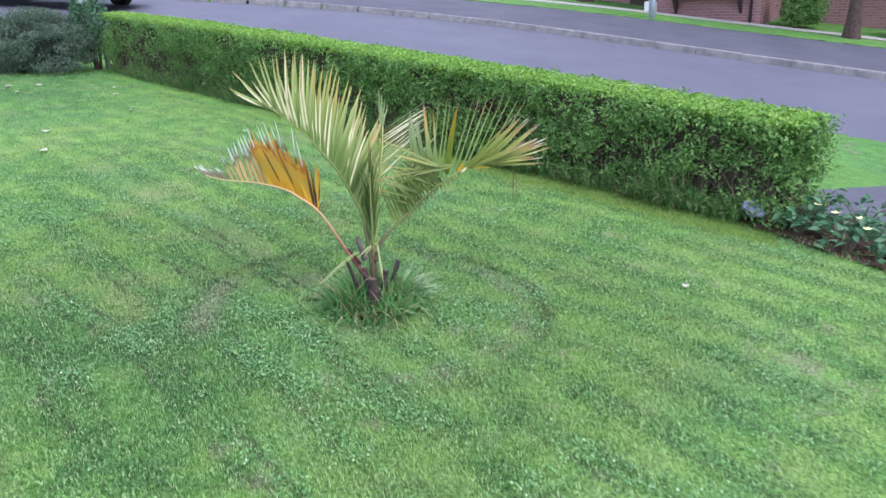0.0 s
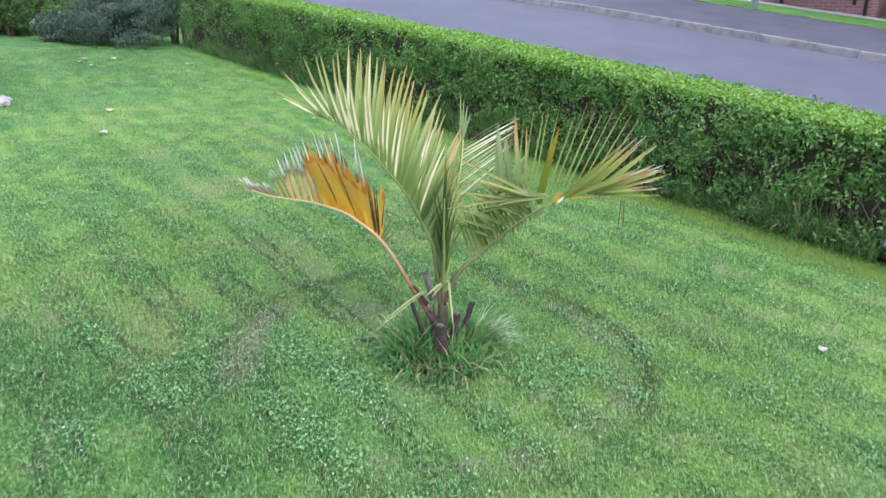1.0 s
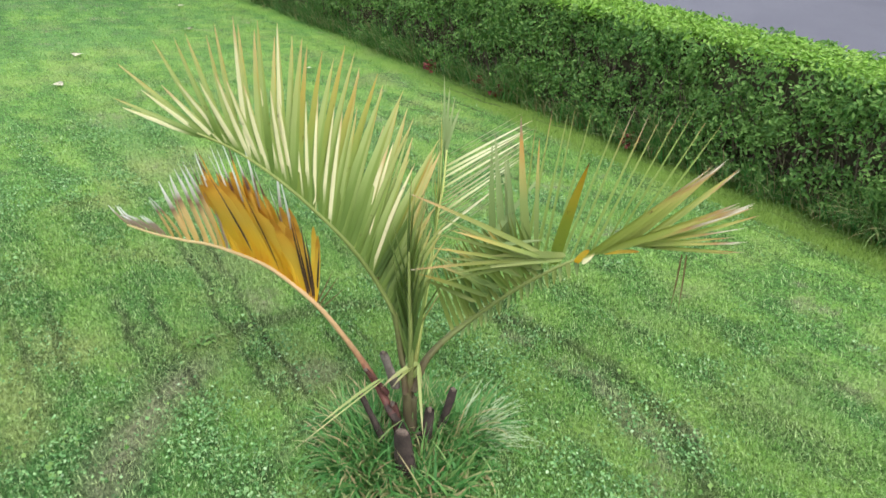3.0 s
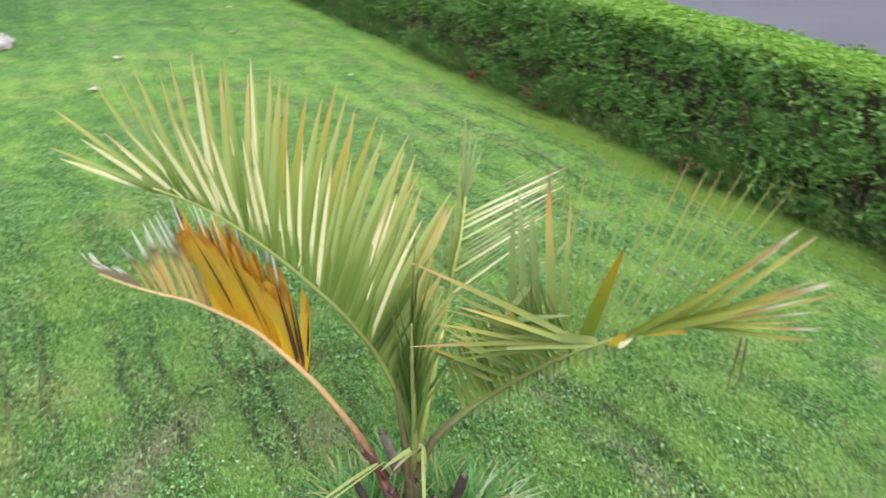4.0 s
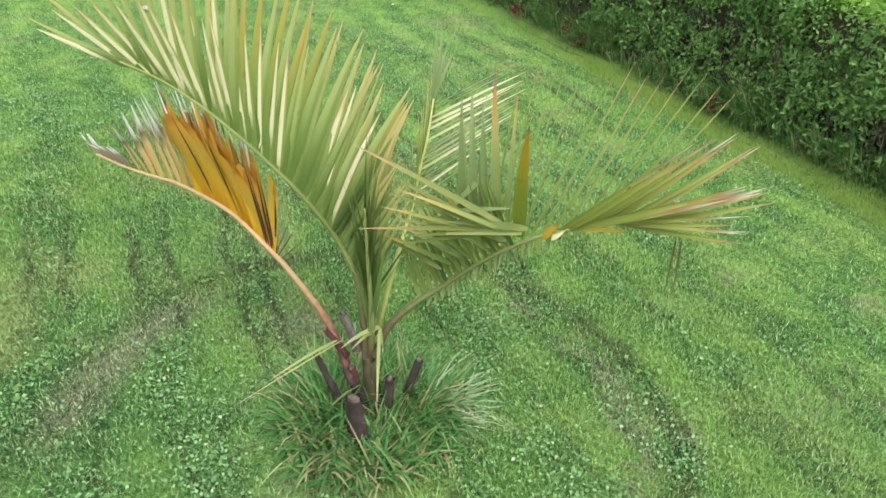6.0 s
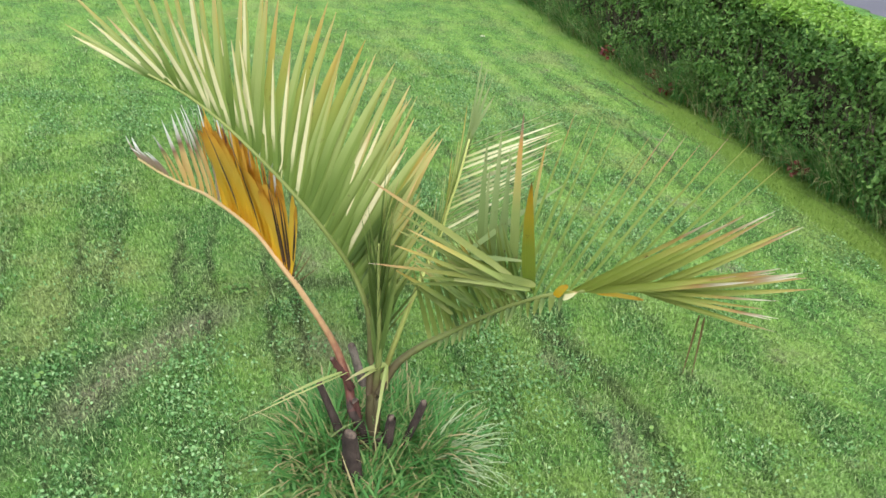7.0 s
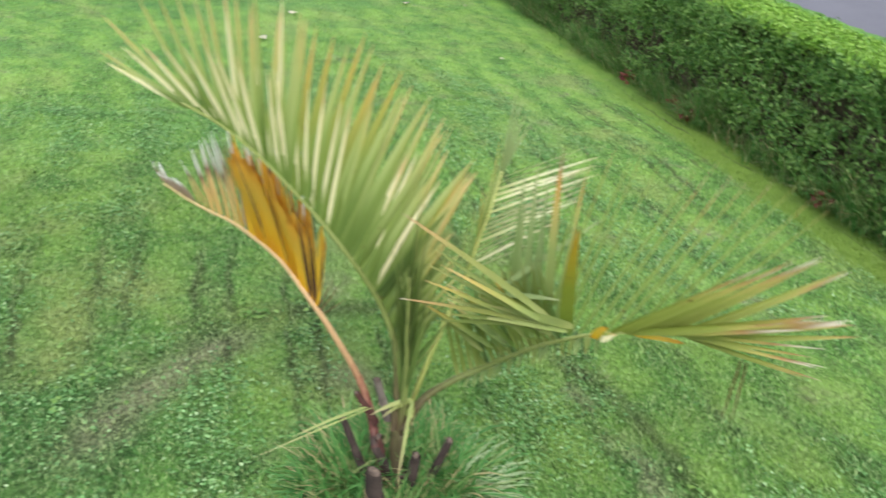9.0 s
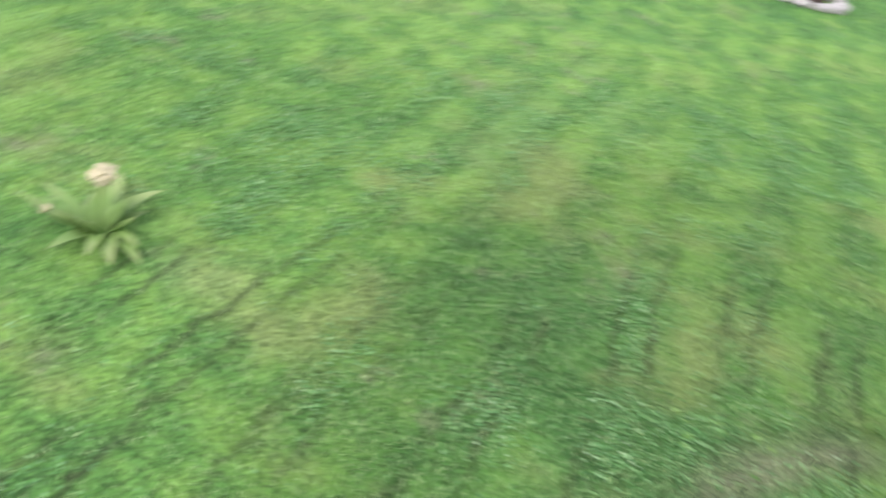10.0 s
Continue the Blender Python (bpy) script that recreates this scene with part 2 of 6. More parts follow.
def tuft_material():
    """Pale green, yellowing and straw blades of the tuft."""
    n = Nodes("tuft_grass", 0.5, 0.3)
    c = n.ramp(n.island(), (0.0, (0.12, 0.27, 0.07)), (0.45, (0.24, 0.40, 0.13)), (0.75, (0.40, 0.48, 0.22)), (0.88, (0.52, 0.45, 0.25)), (1.0, (0.36, 0.25, 0.14)))
    n.through_light(0.3, c)
    return n.colour(c)


def leaflet_material(name, stops, stain=(0.10, 0.05, 0.02), stain_from=0.72, rough=0.42, through=0.28, edge=None):
    """A palm leaflet: colour from its foot to its dried tip, with brown flecks and fine ribs.
    edge: colour, from, to and share of sky sheen painted on one half along the rib."""
    n = Nodes(name, rough, 0.45)
    uv = n.add("ShaderNodeUVMap").outputs[0]
    xyz = n.add("ShaderNodeSeparateXYZ", Vector=uv).outputs
    rnd = n.random()
    along = n.math("ADD", xyz[1], n.math("MULTIPLY", n.math("SUBTRACT", rnd, 0.5), 0.30))
    c = n.ramp(along, *stops)
    if edge:
        half = n.math("MULTIPLY", n.ramp(xyz[0], (0.30, 0.0), (0.42, 1.0)), n.ramp(along, (edge[1], 0.0), (edge[2], 1.0), (0.88, 1.0), (1.0, 0.3)))
        c = n.mix(n.math("MULTIPLY", half, edge[3]), c, edge[0])
    fleck = n.ramp(n.noise(30.0, 4.0, n.position(), 0.7), (stain_from - 0.07, 0.0), (stain_from, 1.0))
    c = n.mix(n.math("MULTIPLY", fleck, 0.8), c, stain)
    rib = n.math("SINE", n.math("MULTIPLY", xyz[0], 40.0))
    n.bump(rib, 0.25, 0.002)
    n.through_light(through, c)
    return n.colour(c)


def petiole_material(name, foot, top):
    n = Nodes(name, 0.5, 0.4)
    uv = n.add("ShaderNodeUVMap").outputs[0]
    xyz = n.add("ShaderNodeSeparateXYZ", Vector=uv).outputs
    streak = n.noise(60.0, 3.0, n.position())
    c = n.ramp(n.math("ADD", xyz[1], n.math("MULTIPLY", n.math("SUBTRACT", streak, 0.5), 0.15)), *((0.0, foot[0]), (0.12, foot[1]), (0.3, top[0]), (1.0, top[1])))
    n.bump(streak, 0.3, 0.002)
    return n.colour(c)


def plain_material(name, a, b, scale, rough=0.8, spec=0.3, bump=0.3, fine=None):
    n = Nodes(name, rough, spec)
    p = n.position()
    c = n.mix(n.ramp(n.noise(scale, 4.0, p, 0.6), (0.35, 0.0), (0.65, 1.0)), a, b)
    f = n.noise(fine or scale * 18, 3.0, p, 0.7)
    c = n.mix(n.math("MULTIPLY", n.ramp(f, (0.40, 1.0), (0.60, 0.0)), 0.35), c, tuple(v * 0.55 for v in a))
    n.bump(f, bump, 0.004)
    return n.colour(c)


TURF, CLOVER = lawn_material(), clover_material()
BLADE, BLADE_FAR = blade_material("grass_blade", 1.0), blade_material("grass_blade_further_off", 0.45)
TALL = tall_grass_material()
TUFT_PALE = tuft_material()
BLEACHED_GRASS = leaf_material("bleached_grass", (0.30, 0.44, 0.22), (0.48, 0.58, 0.36), (0.66, 0.70, 0.50), 0.3)
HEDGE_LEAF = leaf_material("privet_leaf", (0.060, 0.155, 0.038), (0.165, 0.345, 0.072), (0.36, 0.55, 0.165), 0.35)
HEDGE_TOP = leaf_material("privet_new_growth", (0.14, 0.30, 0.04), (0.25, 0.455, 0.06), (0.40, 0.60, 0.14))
TWIG = plain_material("hedge_twig", (0.10, 0.080, 0.058), (0.20, 0.155, 0.115), 9.0)
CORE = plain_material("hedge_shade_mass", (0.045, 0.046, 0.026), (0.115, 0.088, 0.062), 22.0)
ASPHALT = plain_material("road_asphalt", (0.112, 0.114, 0.148), (0.135, 0.137, 0.172), 0.8, 0.75, 0.35, 0.3, 160.0)
PAVING = plain_material("pavement_asphalt", (0.085, 0.085, 0.108), (0.115, 0.115, 0.140), 1.1, 0.85, 0.3, 0.3, 160.0)
KERB = plain_material("kerb_concrete", (0.21, 0.205, 0.205), (0.36, 0.35, 0.34), 5.0)
BARK = plain_material("palm_stub_fibre", (0.040, 0.031, 0.029), (0.095, 0.070, 0.064), 25.0, 0.9, 0.2, 0.7)
CUT = plain_material("cut_end", (0.075, 0.058, 0.050), (0.22, 0.165, 0.13), 60.0)

# ---- ground heights ----
KERB_A = Vector((0.0863, 14.3199, 0.1050))
KERB_U = Vector((0.92665, -0.35610, -0.12050))
KERB_C = Vector((0.35871, 0.93345, 0.0))
KERB_F = Vector((KERB_U.x, KERB_U.y, 0)).normalized()
ROAD_WIDE = 5.25


def soft_run(v, reach):
    return reach * np.tanh(v / reach)


def lawn_z(x, y):
    """The garden falls to the street and down the street."""
    return -0.06473 * soft_run(x, 26.0) - 0.04541 * soft_run(y, 18.0)


def street_z(x, y):
    """The plane of the street, which runs downhill."""
    along = (x - KERB_A.x) * KERB_F.x + (y - KERB_A.y) * KERB_F.y
    return KERB_A.z - 0.1214 * soft_run(along, 30.0)


def bow(s):
    """How far the street swings round towards the garden, s metres up the hill."""
    s = np.minimum(s, 0.0)
    return np.where(s > -9, -0.030 * s * s, -2.43 + 0.54 * (s + 9))


def across(x, y):
    s = (x - KERB_A.x) * KERB_F.x + (y - KERB_A.y) * KERB_F.y
    return (x - KERB_A.x) * KERB_C.x + (y - KERB_A.y) * KERB_C.y - bow(s)


def street(s, c, up=0.0):
    """A place beside the kerb: s along it, c across it."""
    c = c + float(bow(np.float64(s)))
    x, y = KERB_A.x + KERB_F.x * s + KERB_C.x * c, KERB_A.y + KERB_F.y * s + KERB_C.y * c
    return Vector((x, y, float(street_z(np.float64(x), np.float64(y))) + up))


def hedge_q(x, y):
    return HEDGE_N[0] * x + HEDGE_N[1] * y - HEDGE_Q


def smooth(v):
    v = np.clip(v, 0, 1)
    return v * v * (3 - 2 * v)


def ground_z(x, y):
    q, c = hedge_q(x, y), across(x, y)
    w = smooth((q - 0.5) / np.maximum(0.6, (q - 0.5) + np.maximum(0.0, -ROAD_WIDE - 0.1 - c)))
    w = np.maximum(w, smooth((c + ROAD_WIDE + 0.32) / 0.42))      # the bank under the road's edge
    z = lawn_z(x, y) * (1 - w) + (street_z(x, y) + 0.03) * w
    bed = smooth((c + ROAD_WIDE + 0.06) / 0.05) * smooth((6.0 - c) / 0.2)
    return z - 0.18 * bed * (c < 0.1) - 0.05 * bed * (c >= 0.1)


def at_ground(x, y, up=0.0):
    return Vector((x, y, float(ground_z(np.float64(x), np.float64(y))) + up))


# ---- mesh helpers ----


def mesh_from(name, verts, faces, material, uvs=None, smooth_faces=False):
    """A mesh from arrays of vertices and of equal faces."""
    verts, faces = np.asarray(verts, np.float32), np.asarray(faces, np.int32)
    me = bpy.data.meshes.new(name)
    me.vertices.add(len(verts))
    me.vertices.foreach_set("co", verts.ravel())
    k = faces.shape[1]
    me.loops.add(faces.size)
    me.loops.foreach_set("vertex_index", faces.ravel())
    me.polygons.add(len(faces))
    me.polygons.foreach_set("loop_start", np.arange(0, faces.size, k, dtype=np.int32))
    me.polygons.foreach_set("loop_total", np.full(len(faces), k, np.int32))
    if uvs is not None:
        layer = me.uv_layers.new(name="UVMap")
        layer.data.foreach_set("uv", np.asarray(uvs, np.float32)[faces.ravel()].ravel())
    me.polygons.foreach_set("use_smooth", np.full(len(faces), smooth_faces, bool))
    me.update(calc_edges=True)
    me.materials.append(material)
    return me


def part(name, data, parent, label="", m=None):
    ob = new(name, data)
    if parent is not None:
        ob.parent = parent
    if m is not None:
        ob.matrix_basis = m
    return tagged(ob, label)


def thing(name, place, label, category, group="", kind=""):
    ob = new(name)
    ob.location = place
    ob.empty_display_size = 0.1
    return tagged(ob, label, category, group, kind)


def from_bmesh(name, bm, *materials, smooth_faces=False):
    me = bpy.data.meshes.new(name)
    bmesh.ops.recalc_face_normals(bm, faces=bm.faces)
    for f in bm.faces:
        f.smooth = smooth_faces
    bm.to_mesh(me)
    bm.free()
    for material in materials:
        me.materials.append(material)
    return me


def spline(points, count):
    """Points evenly along a smooth curve through the given ones."""
    p = [Vector(v) for v in points]
    p = [p[0] * 2 - p[1]] + p + [p[-1] * 2 - p[-2]]
    dense = []
    for i in range(1, len(p) - 2):
        for k in range(16):
            t = k / 16
            dense.append(0.5 * ((2 * p[i]) + (p[i + 1] - p[i - 1]) * t + (2 * p[i - 1] - 5 * p[i] + 4 * p[i + 1] - p[i + 2]) * t * t
                                + (3 * p[i] - p[i - 1] - 3 * p[i + 1] + p[i + 2]) * t * t * t))
    dense.append(p[-2])
    steps = np.r_[0, np.cumsum([(b - a).length for a, b in zip(dense, dense[1:])])]
    arr = np.array(dense)
    u = np.linspace(0, steps[-1], count)
    return [Vector([np.interp(v, steps, arr[:, k]) for k in range(3)]) for v in u]


def tube(points, radii, sides=8, flat=1.0, cap=True):
    """Vertices, quads and uv of a tube with a closed end; flat squeezes it crosswise."""
    verts, faces, uvs = [], [], []
    n = len(points)
    for i, p in enumerate(points):
        t = (points[min(i + 1, n - 1)] - points[max(i - 1, 0)]).normalized()
        a = t.cross(Vector((0.13, 0.07, 1))).normalized() if abs(t.z) < 0.97 else t.cross(Vector((0, 1, 0))).normalized()
        b = a.cross(t).normalized()
        for k in range(sides):
            w = 2 * math.pi * k / sides
            verts.append(p + (a * math.cos(w) + b * math.sin(w) * flat) * radii[i])
            uvs.append((k / sides, i / (n - 1)))
    for i in range(n - 1):
        for k in range(sides):
            faces.append((i * sides + k, i * sides + (k + 1) % sides, (i + 1) * sides + (k + 1) % sides, (i + 1) * sides + k))
    if cap:
        verts.append(points[-1] + (points[-1] - points[-2]).normalized() * radii[-1] * 0.2)
        uvs.append((0.5, 1.0))
        m = len(verts) - 1
        for k in range(0, sides, 2):
            faces.append(((n - 1) * sides + k, (n - 1) * sides + (k + 1) % sides, (n - 1) * sides + (k + 2) % sides, m))
    return verts, faces, uvs


# ---- ground ----


def axis(lo, hi, step, far):
    inner = np.arange(lo, hi + step / 2, step)
    out = [hi + step * 1.25 ** k * 2 for k in range(60)]
    out = [v for v in np.cumsum([step * 1.22 ** k for k in range(1, 60)]) if v < far]
    return np.r_[[lo - v for v in reversed(out)], inner, [hi + v for v in out]]


def build_ground():
    xs, ys = axis(-13, 9, 0.11, 900), axis(-5, 17, 0.11, 900)
    gx, gy = np.meshgrid(xs, ys)
    z = ground_z(gx, gy)
    z = z + 0.006 * np.sin(gx * 5.1 + np.sin(gy * 3.3)) * np.sin(gy * 4.3 + 1.2 * np.sin(gx * 2.9)) * (np.hypot(gx, gy) < 14)
    verts = np.c_[gx.ravel(), gy.ravel(), z.ravel()]
    nx, ny = len(xs), len(ys)
    i = (np.arange(ny - 1)[:, None] * nx + np.arange(nx - 1)[None, :]).ravel()
    faces = np.c_[i, i + 1, i + nx + 1, i + nx]
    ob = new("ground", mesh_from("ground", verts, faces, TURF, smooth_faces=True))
    tagged(ob, "patchy mown green lawn with worn mowing lines and moss", "lawn", kind="structure")


build_ground()


def strip(name, c0, c1, lift, material, label, s0=-60, s1=60, edge_noise=0.0, category="road", thick=0.05):
    """A long slab beside the kerb line, from c0 to c1 across, following the street's slope."""
    ss = np.r_[np.linspace(s0, -14, 14)[:-1], np.linspace(-14, 14, 141), np.linspace(14, s1, 14)[1:]]
    rng = np.random.default_rng(5)
    cols = []
    for k, (c, drop) in enumerate(((c0, thick), (c0, 0), ((c0 + c1) / 2, -0.012), (c1, 0), (c1, thick))):
        e = edge_noise * rng.normal(size=len(ss)) if k in (0, 1, 3, 4) else 0
        e = e + bow(ss)
        x = KERB_A.x + KERB_F.x * ss + KERB_C.x * (c + e)
        y = KERB_A.y + KERB_F.y * ss + KERB_C.y * (c + e)
        cols.append(np.c_[x, y, street_z(x, y) + lift - drop])
    verts = np.stack(cols, 1).reshape(-1, 3)
    w = len(cols)
    i = (np.arange(len(ss) - 1)[:, None] * w + np.arange(w - 1)[None, :]).ravel()
    ob = new(name, mesh_from(name, verts, np.c_[i, i + w, i + w + 1, i + 1], material))
    return tagged(ob, label, category, kind="structure")


road = strip("road", -ROAD_WIDE, -0.001, -0.07, ASPHALT, "smooth grey asphalt residential road running downhill")
pavement = strip("pavement", 0.14, 3.85, 0.045, PAVING, "dark grey asphalt pavement behind the kerb", edge_noise=0.03, category="pavement")


def build_kerb():
    line = tagged(new("kerb"), "weathered grey concrete kerb stones along the road", "kerb", kind="structure")
    bm = bmesh.new()
    bmesh.ops.create_cube(bm, size=1, matrix=Matrix.Diagonal((0.911, 0.14, 0.25, 1)))
    bmesh.ops.bevel(bm, geom=[e for e in bm.edges if all(v.co.z > 0 for v in e.verts)], offset=0.018, segments=2, affect="EDGES")
    me = from_bmesh("kerb_stone", bm, KERB)
    for k in range(-16, 24):
        s = 0.915 * (k + 0.5)
        a, b = street(s - 0.4575, 0.07), street(s + 0.4575, 0.07)
        d = (b - a).normalized()
        side = Vector((-d.y, d.x, 0)).normalized()
        turn = Matrix((d, side, d.cross(side))).transposed().to_4x4()
        m = Matrix.Translation((a + b) / 2 + Vector((0, 0, -0.065 + random.uniform(-0.004, 0.004)))) @ turn
        part("kerb_stone", me, line, m=m)


build_kerb()

# ---- hedge ----


def leaf_cards(centres, normals, size, spread, rng, aspect=0.5):
    """Small pointed leaves: a folded pair of triangles each, round a point, facing about along a normal."""
    n = len(centres)
    out = normals + rng.normal(0, spread, (n, 3))
    out /= np.linalg.norm(out, axis=1)[:, None]
    a = np.cross(out, rng.normal(size=(n, 3)))
    a /= np.linalg.norm(a, axis=1)[:, None]
    b = np.cross(out, a)
    s = (size * rng.uniform(0.6, 1.25, n))[:, None]
    foot, tip = centres - a * s * 0.5, centres + a * s * 0.5
    lift = out * s * 0.12
    left, right = centres + b * s * aspect * 0.5 + lift, centres - b * s * aspect * 0.5 + lift
    verts = np.stack([foot, right, tip, left], 1).reshape(-1, 3)
    i = np.arange(n) * 4
    faces = np.concatenate([np.c_[i, i + 1, i + 2], np.c_[i, i + 2, i + 3]])
    return verts, faces


def hedge_shell(length, width, height, count, rng, clump=0.072):
    """Places and outward directions over a clipped hedge: u along, v across (0 front), w up."""
    shoots = int(count / 14)
    area = np.array([length * height, length * width, length * height * 0.5, width * height, width * height])
    face = rng.choice(5, shoots, p=area / area.sum())
    u, v, w = rng.uniform(0, length, shoots), rng.uniform(0, width, shoots), height * rng.uniform(0.02, 1, shoots) ** 0.85
    nrm = np.zeros((shoots, 3))
    for k, (axis_, value, d) in enumerate(((1, 0.0, (0, -1, 0.25)), (2, height, (0, 0, 1)), (1, width, (0, 1, 0.2)), (0, 0.0, (-1, 0, 0.2)), (0, length, (1, 0, 0.2)))):
        m = face == k
        nrm[m] = d
        (u, v, w)[axis_][m] = value
    p = np.c_[u, v, w]
    r = 0.10
    p[:, 2] -= np.where(face == 1, 0.03 * np.maximum(0, 1 - p[:, 1] / r) ** 2, 0)
    p[:, 1] += np.where(face == 0, 0.05 * np.maximum(0, (p[:, 2] - height + r) / r) ** 2, 0)
    swell = 0.075 * np.sin(u * 2.3 + 1.7 * np.sin(u * 0.9)) * np.sin(w * 5 + u * 1.1) + 0.060 * np.sin(u * 7.1 + w * 9 + 2 * np.sin(u * 1.3)) * np.sin(w * 13 + u * 3.7)
    p += nrm * np.clip(swell + rng.normal(0, 0.062, shoots), -0.16, 0.085)[:, None] * np.where(face == 1, 0.18, 1.0)[:, None]
    keep = np.ones(shoots, bool)
    low = (face == 0) & (p[:, 2] < 0.30 * height)
    keep[low] = rng.random(low.sum()) < np.where(p[low, 0] > 6, 0.34, 0.08) + 0.66 * (p[low, 2] / (0.30 * height)) ** 1.3
    thin = np.sin(p[:, 0] * 3.1 + 1.4 * np.sin(p[:, 2] * 6)) * np.sin(p[:, 2] * 8 + 1.7 * np.sin(p[:, 0] * 1.9)) + 0.6 * np.sin(p[:, 0] * 11 + p[:, 2] * 7) * np.sin(p[:, 2] * 17 - p[:, 0] * 5)
    keep &= (face == 1) | (thin < 0.28 - 0.72 * np.clip(1 - p[:, 0] / 5.0, 0, 1)) | (rng.random(shoots) < 0.16)
    p, nrm, face = p[keep], nrm[keep], face[keep]
    q = np.repeat(p, 14, 0) + rng.normal(0, 1, (len(p) * 14, 3)) * clump * np.array([0.5, 0.35, 0.5])
    face = np.repeat(face, 14)
    q[:, 2] = np.where((face == 1) | (q[:, 2] > height), np.minimum(q[:, 2], height + 0.25 * (q[:, 2] - height)), q[:, 2])
    return q, np.repeat(nrm, 14, 0), face


def build_hedge(name, start, end, width, h0, h1, count, seed, label, leaf=0.040, swell=0.0):
    rng = np.random.default_rng(seed)
    s, e = np.array(start), np.array(end)
    length = np.linalg.norm(e - s)
    du = (e - s) / length
    dv = np.array([-du[1], du[0]])
    root = thing(name, at_ground(*start), label, "hedge")
    base = np.array(root.location)

    def to_local(p):
        xy = s + p[:, :1] * du + p[:, 1:2] * dv
        k = np.clip(p[:, 0] / length, 0, 1)
        hh = h0 + (h1 - h0) * k + swell * k * (1 - k)
        z = ground_z(*(s + np.clip(p[:, :1], 0, length) * du + 0.2 * dv).T) + p[:, 2] * hh
        return np.c_[xy, z] - base

    def turn(d):
        return np.c_[d[:, :1] * du + d[:, 1:2] * dv, d[:, 2]]

    q, nrm, face = hedge_shell(length, width, 1.0, count, rng)
    top = (face == 1) | ((face == 0) & (q[:, 2] > 0.975) & (rng.random(len(q)) < 0.6))
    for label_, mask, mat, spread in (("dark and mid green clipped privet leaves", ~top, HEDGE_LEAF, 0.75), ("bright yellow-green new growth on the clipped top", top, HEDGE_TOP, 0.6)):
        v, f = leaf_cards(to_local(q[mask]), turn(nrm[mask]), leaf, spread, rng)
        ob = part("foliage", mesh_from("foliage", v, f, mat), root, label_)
        ob["kind"] = "stuff"
    # the twiggy inside: a solid core, its shade put into the colour
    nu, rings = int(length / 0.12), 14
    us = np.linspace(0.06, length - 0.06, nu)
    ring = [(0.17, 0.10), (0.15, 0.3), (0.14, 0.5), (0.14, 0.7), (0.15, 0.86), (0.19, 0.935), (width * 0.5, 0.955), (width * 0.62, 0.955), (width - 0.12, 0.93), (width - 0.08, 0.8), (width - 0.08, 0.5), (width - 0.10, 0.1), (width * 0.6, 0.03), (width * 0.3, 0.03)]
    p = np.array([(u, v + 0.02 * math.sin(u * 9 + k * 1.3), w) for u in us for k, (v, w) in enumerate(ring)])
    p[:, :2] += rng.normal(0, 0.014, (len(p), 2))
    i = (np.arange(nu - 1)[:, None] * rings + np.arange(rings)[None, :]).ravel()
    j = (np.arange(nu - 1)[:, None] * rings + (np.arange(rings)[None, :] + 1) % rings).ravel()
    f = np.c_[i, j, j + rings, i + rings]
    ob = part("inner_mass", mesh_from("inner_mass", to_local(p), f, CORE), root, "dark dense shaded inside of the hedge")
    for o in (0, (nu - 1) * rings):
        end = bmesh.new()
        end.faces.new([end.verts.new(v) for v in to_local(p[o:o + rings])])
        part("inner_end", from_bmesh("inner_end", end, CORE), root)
    # bare stems near the ground
    vs, fs = [], []
    for _ in range(int(length * 70)):
        u, w = rng.uniform(0, length), rng.uniform(0.15, 0.85)
        a = np.array([[u, rng.uniform(0.0, 0.12), 0.0], [u + rng.normal(0, 0.05), rng.uniform(-0.02, 0.10), w * 0.5], [u + rng.normal(0, 0.10), rng.uniform(-0.03, 0.07), w]])
        pts = [Vector(v) for v in to_local(a)]
        v, f, _ = tube(pts, [0.006, 0.004, 0.002], 4, cap=False)
        fs += [tuple(k + len(vs) for k in g) for g in f]
        vs += v
    ob = part("stem_growth", mesh_from("stem_growth", vs, fs, TWIG), root, "thin bare grey-brown stems at the foot")
    ob["kind"] = "stuff"
    return root


build_hedge("hedge", (-8.15, 9.30), (2.46, 2.140), 0.42, 1.05, 0.785, 235000, 3, "long clipped privet hedge with bright yellow-green top beside the lawn", 0.036, 0.17)

# ---- palm ----
PALM = Vector((0.075, 0.035, 0.0))
palm = thing("palm", at_ground(PALM.x, PALM.y), "young feather palm with green and orange dying fronds in lawn", "palm")
PALM_O = Vector(palm.location)

# Cream half: sky light caught by the fold, put into the leaflet's colour.
SHEEN_HALF = ((0.80, 0.74, 0.48), 0.05, 0.25, 0.95)
GREEN = leaflet_material("frond_green_leaflet", ((0.0, (0.12, 0.19, 0.040)), (0.40, (0.245, 0.335, 0.088)), (0.66, (0.34, 0.39, 0.115)), (0.82, (0.48, 0.39, 0.12)), (1.0, (0.62, 0.43, 0.20))), edge=((0.44, 0.50, 0.21), 0.15, 0.5, 0.55))
OLIVE = leaflet_material("frond_olive_leaflet", ((0.0, (0.12, 0.185, 0.035)), (0.40, (0.23, 0.30, 0.068)), (0.66, (0.35, 0.35, 0.08)), (0.85, (0.47, 0.36, 0.09)), (1.0, (0.50, 0.37, 0.14))))
PALE = leaflet_material("frond_half_cream_leaflet", ((0.0, (0.17, 0.25, 0.06)), (0.40, (0.27, 0.35, 0.09)), (0.75, (0.40, 0.40, 0.13)), (0.92, (0.60, 0.48, 0.22)), (1.0, (0.60, 0.40, 0.20))), through=0.2, edge=SHEEN_HALF)
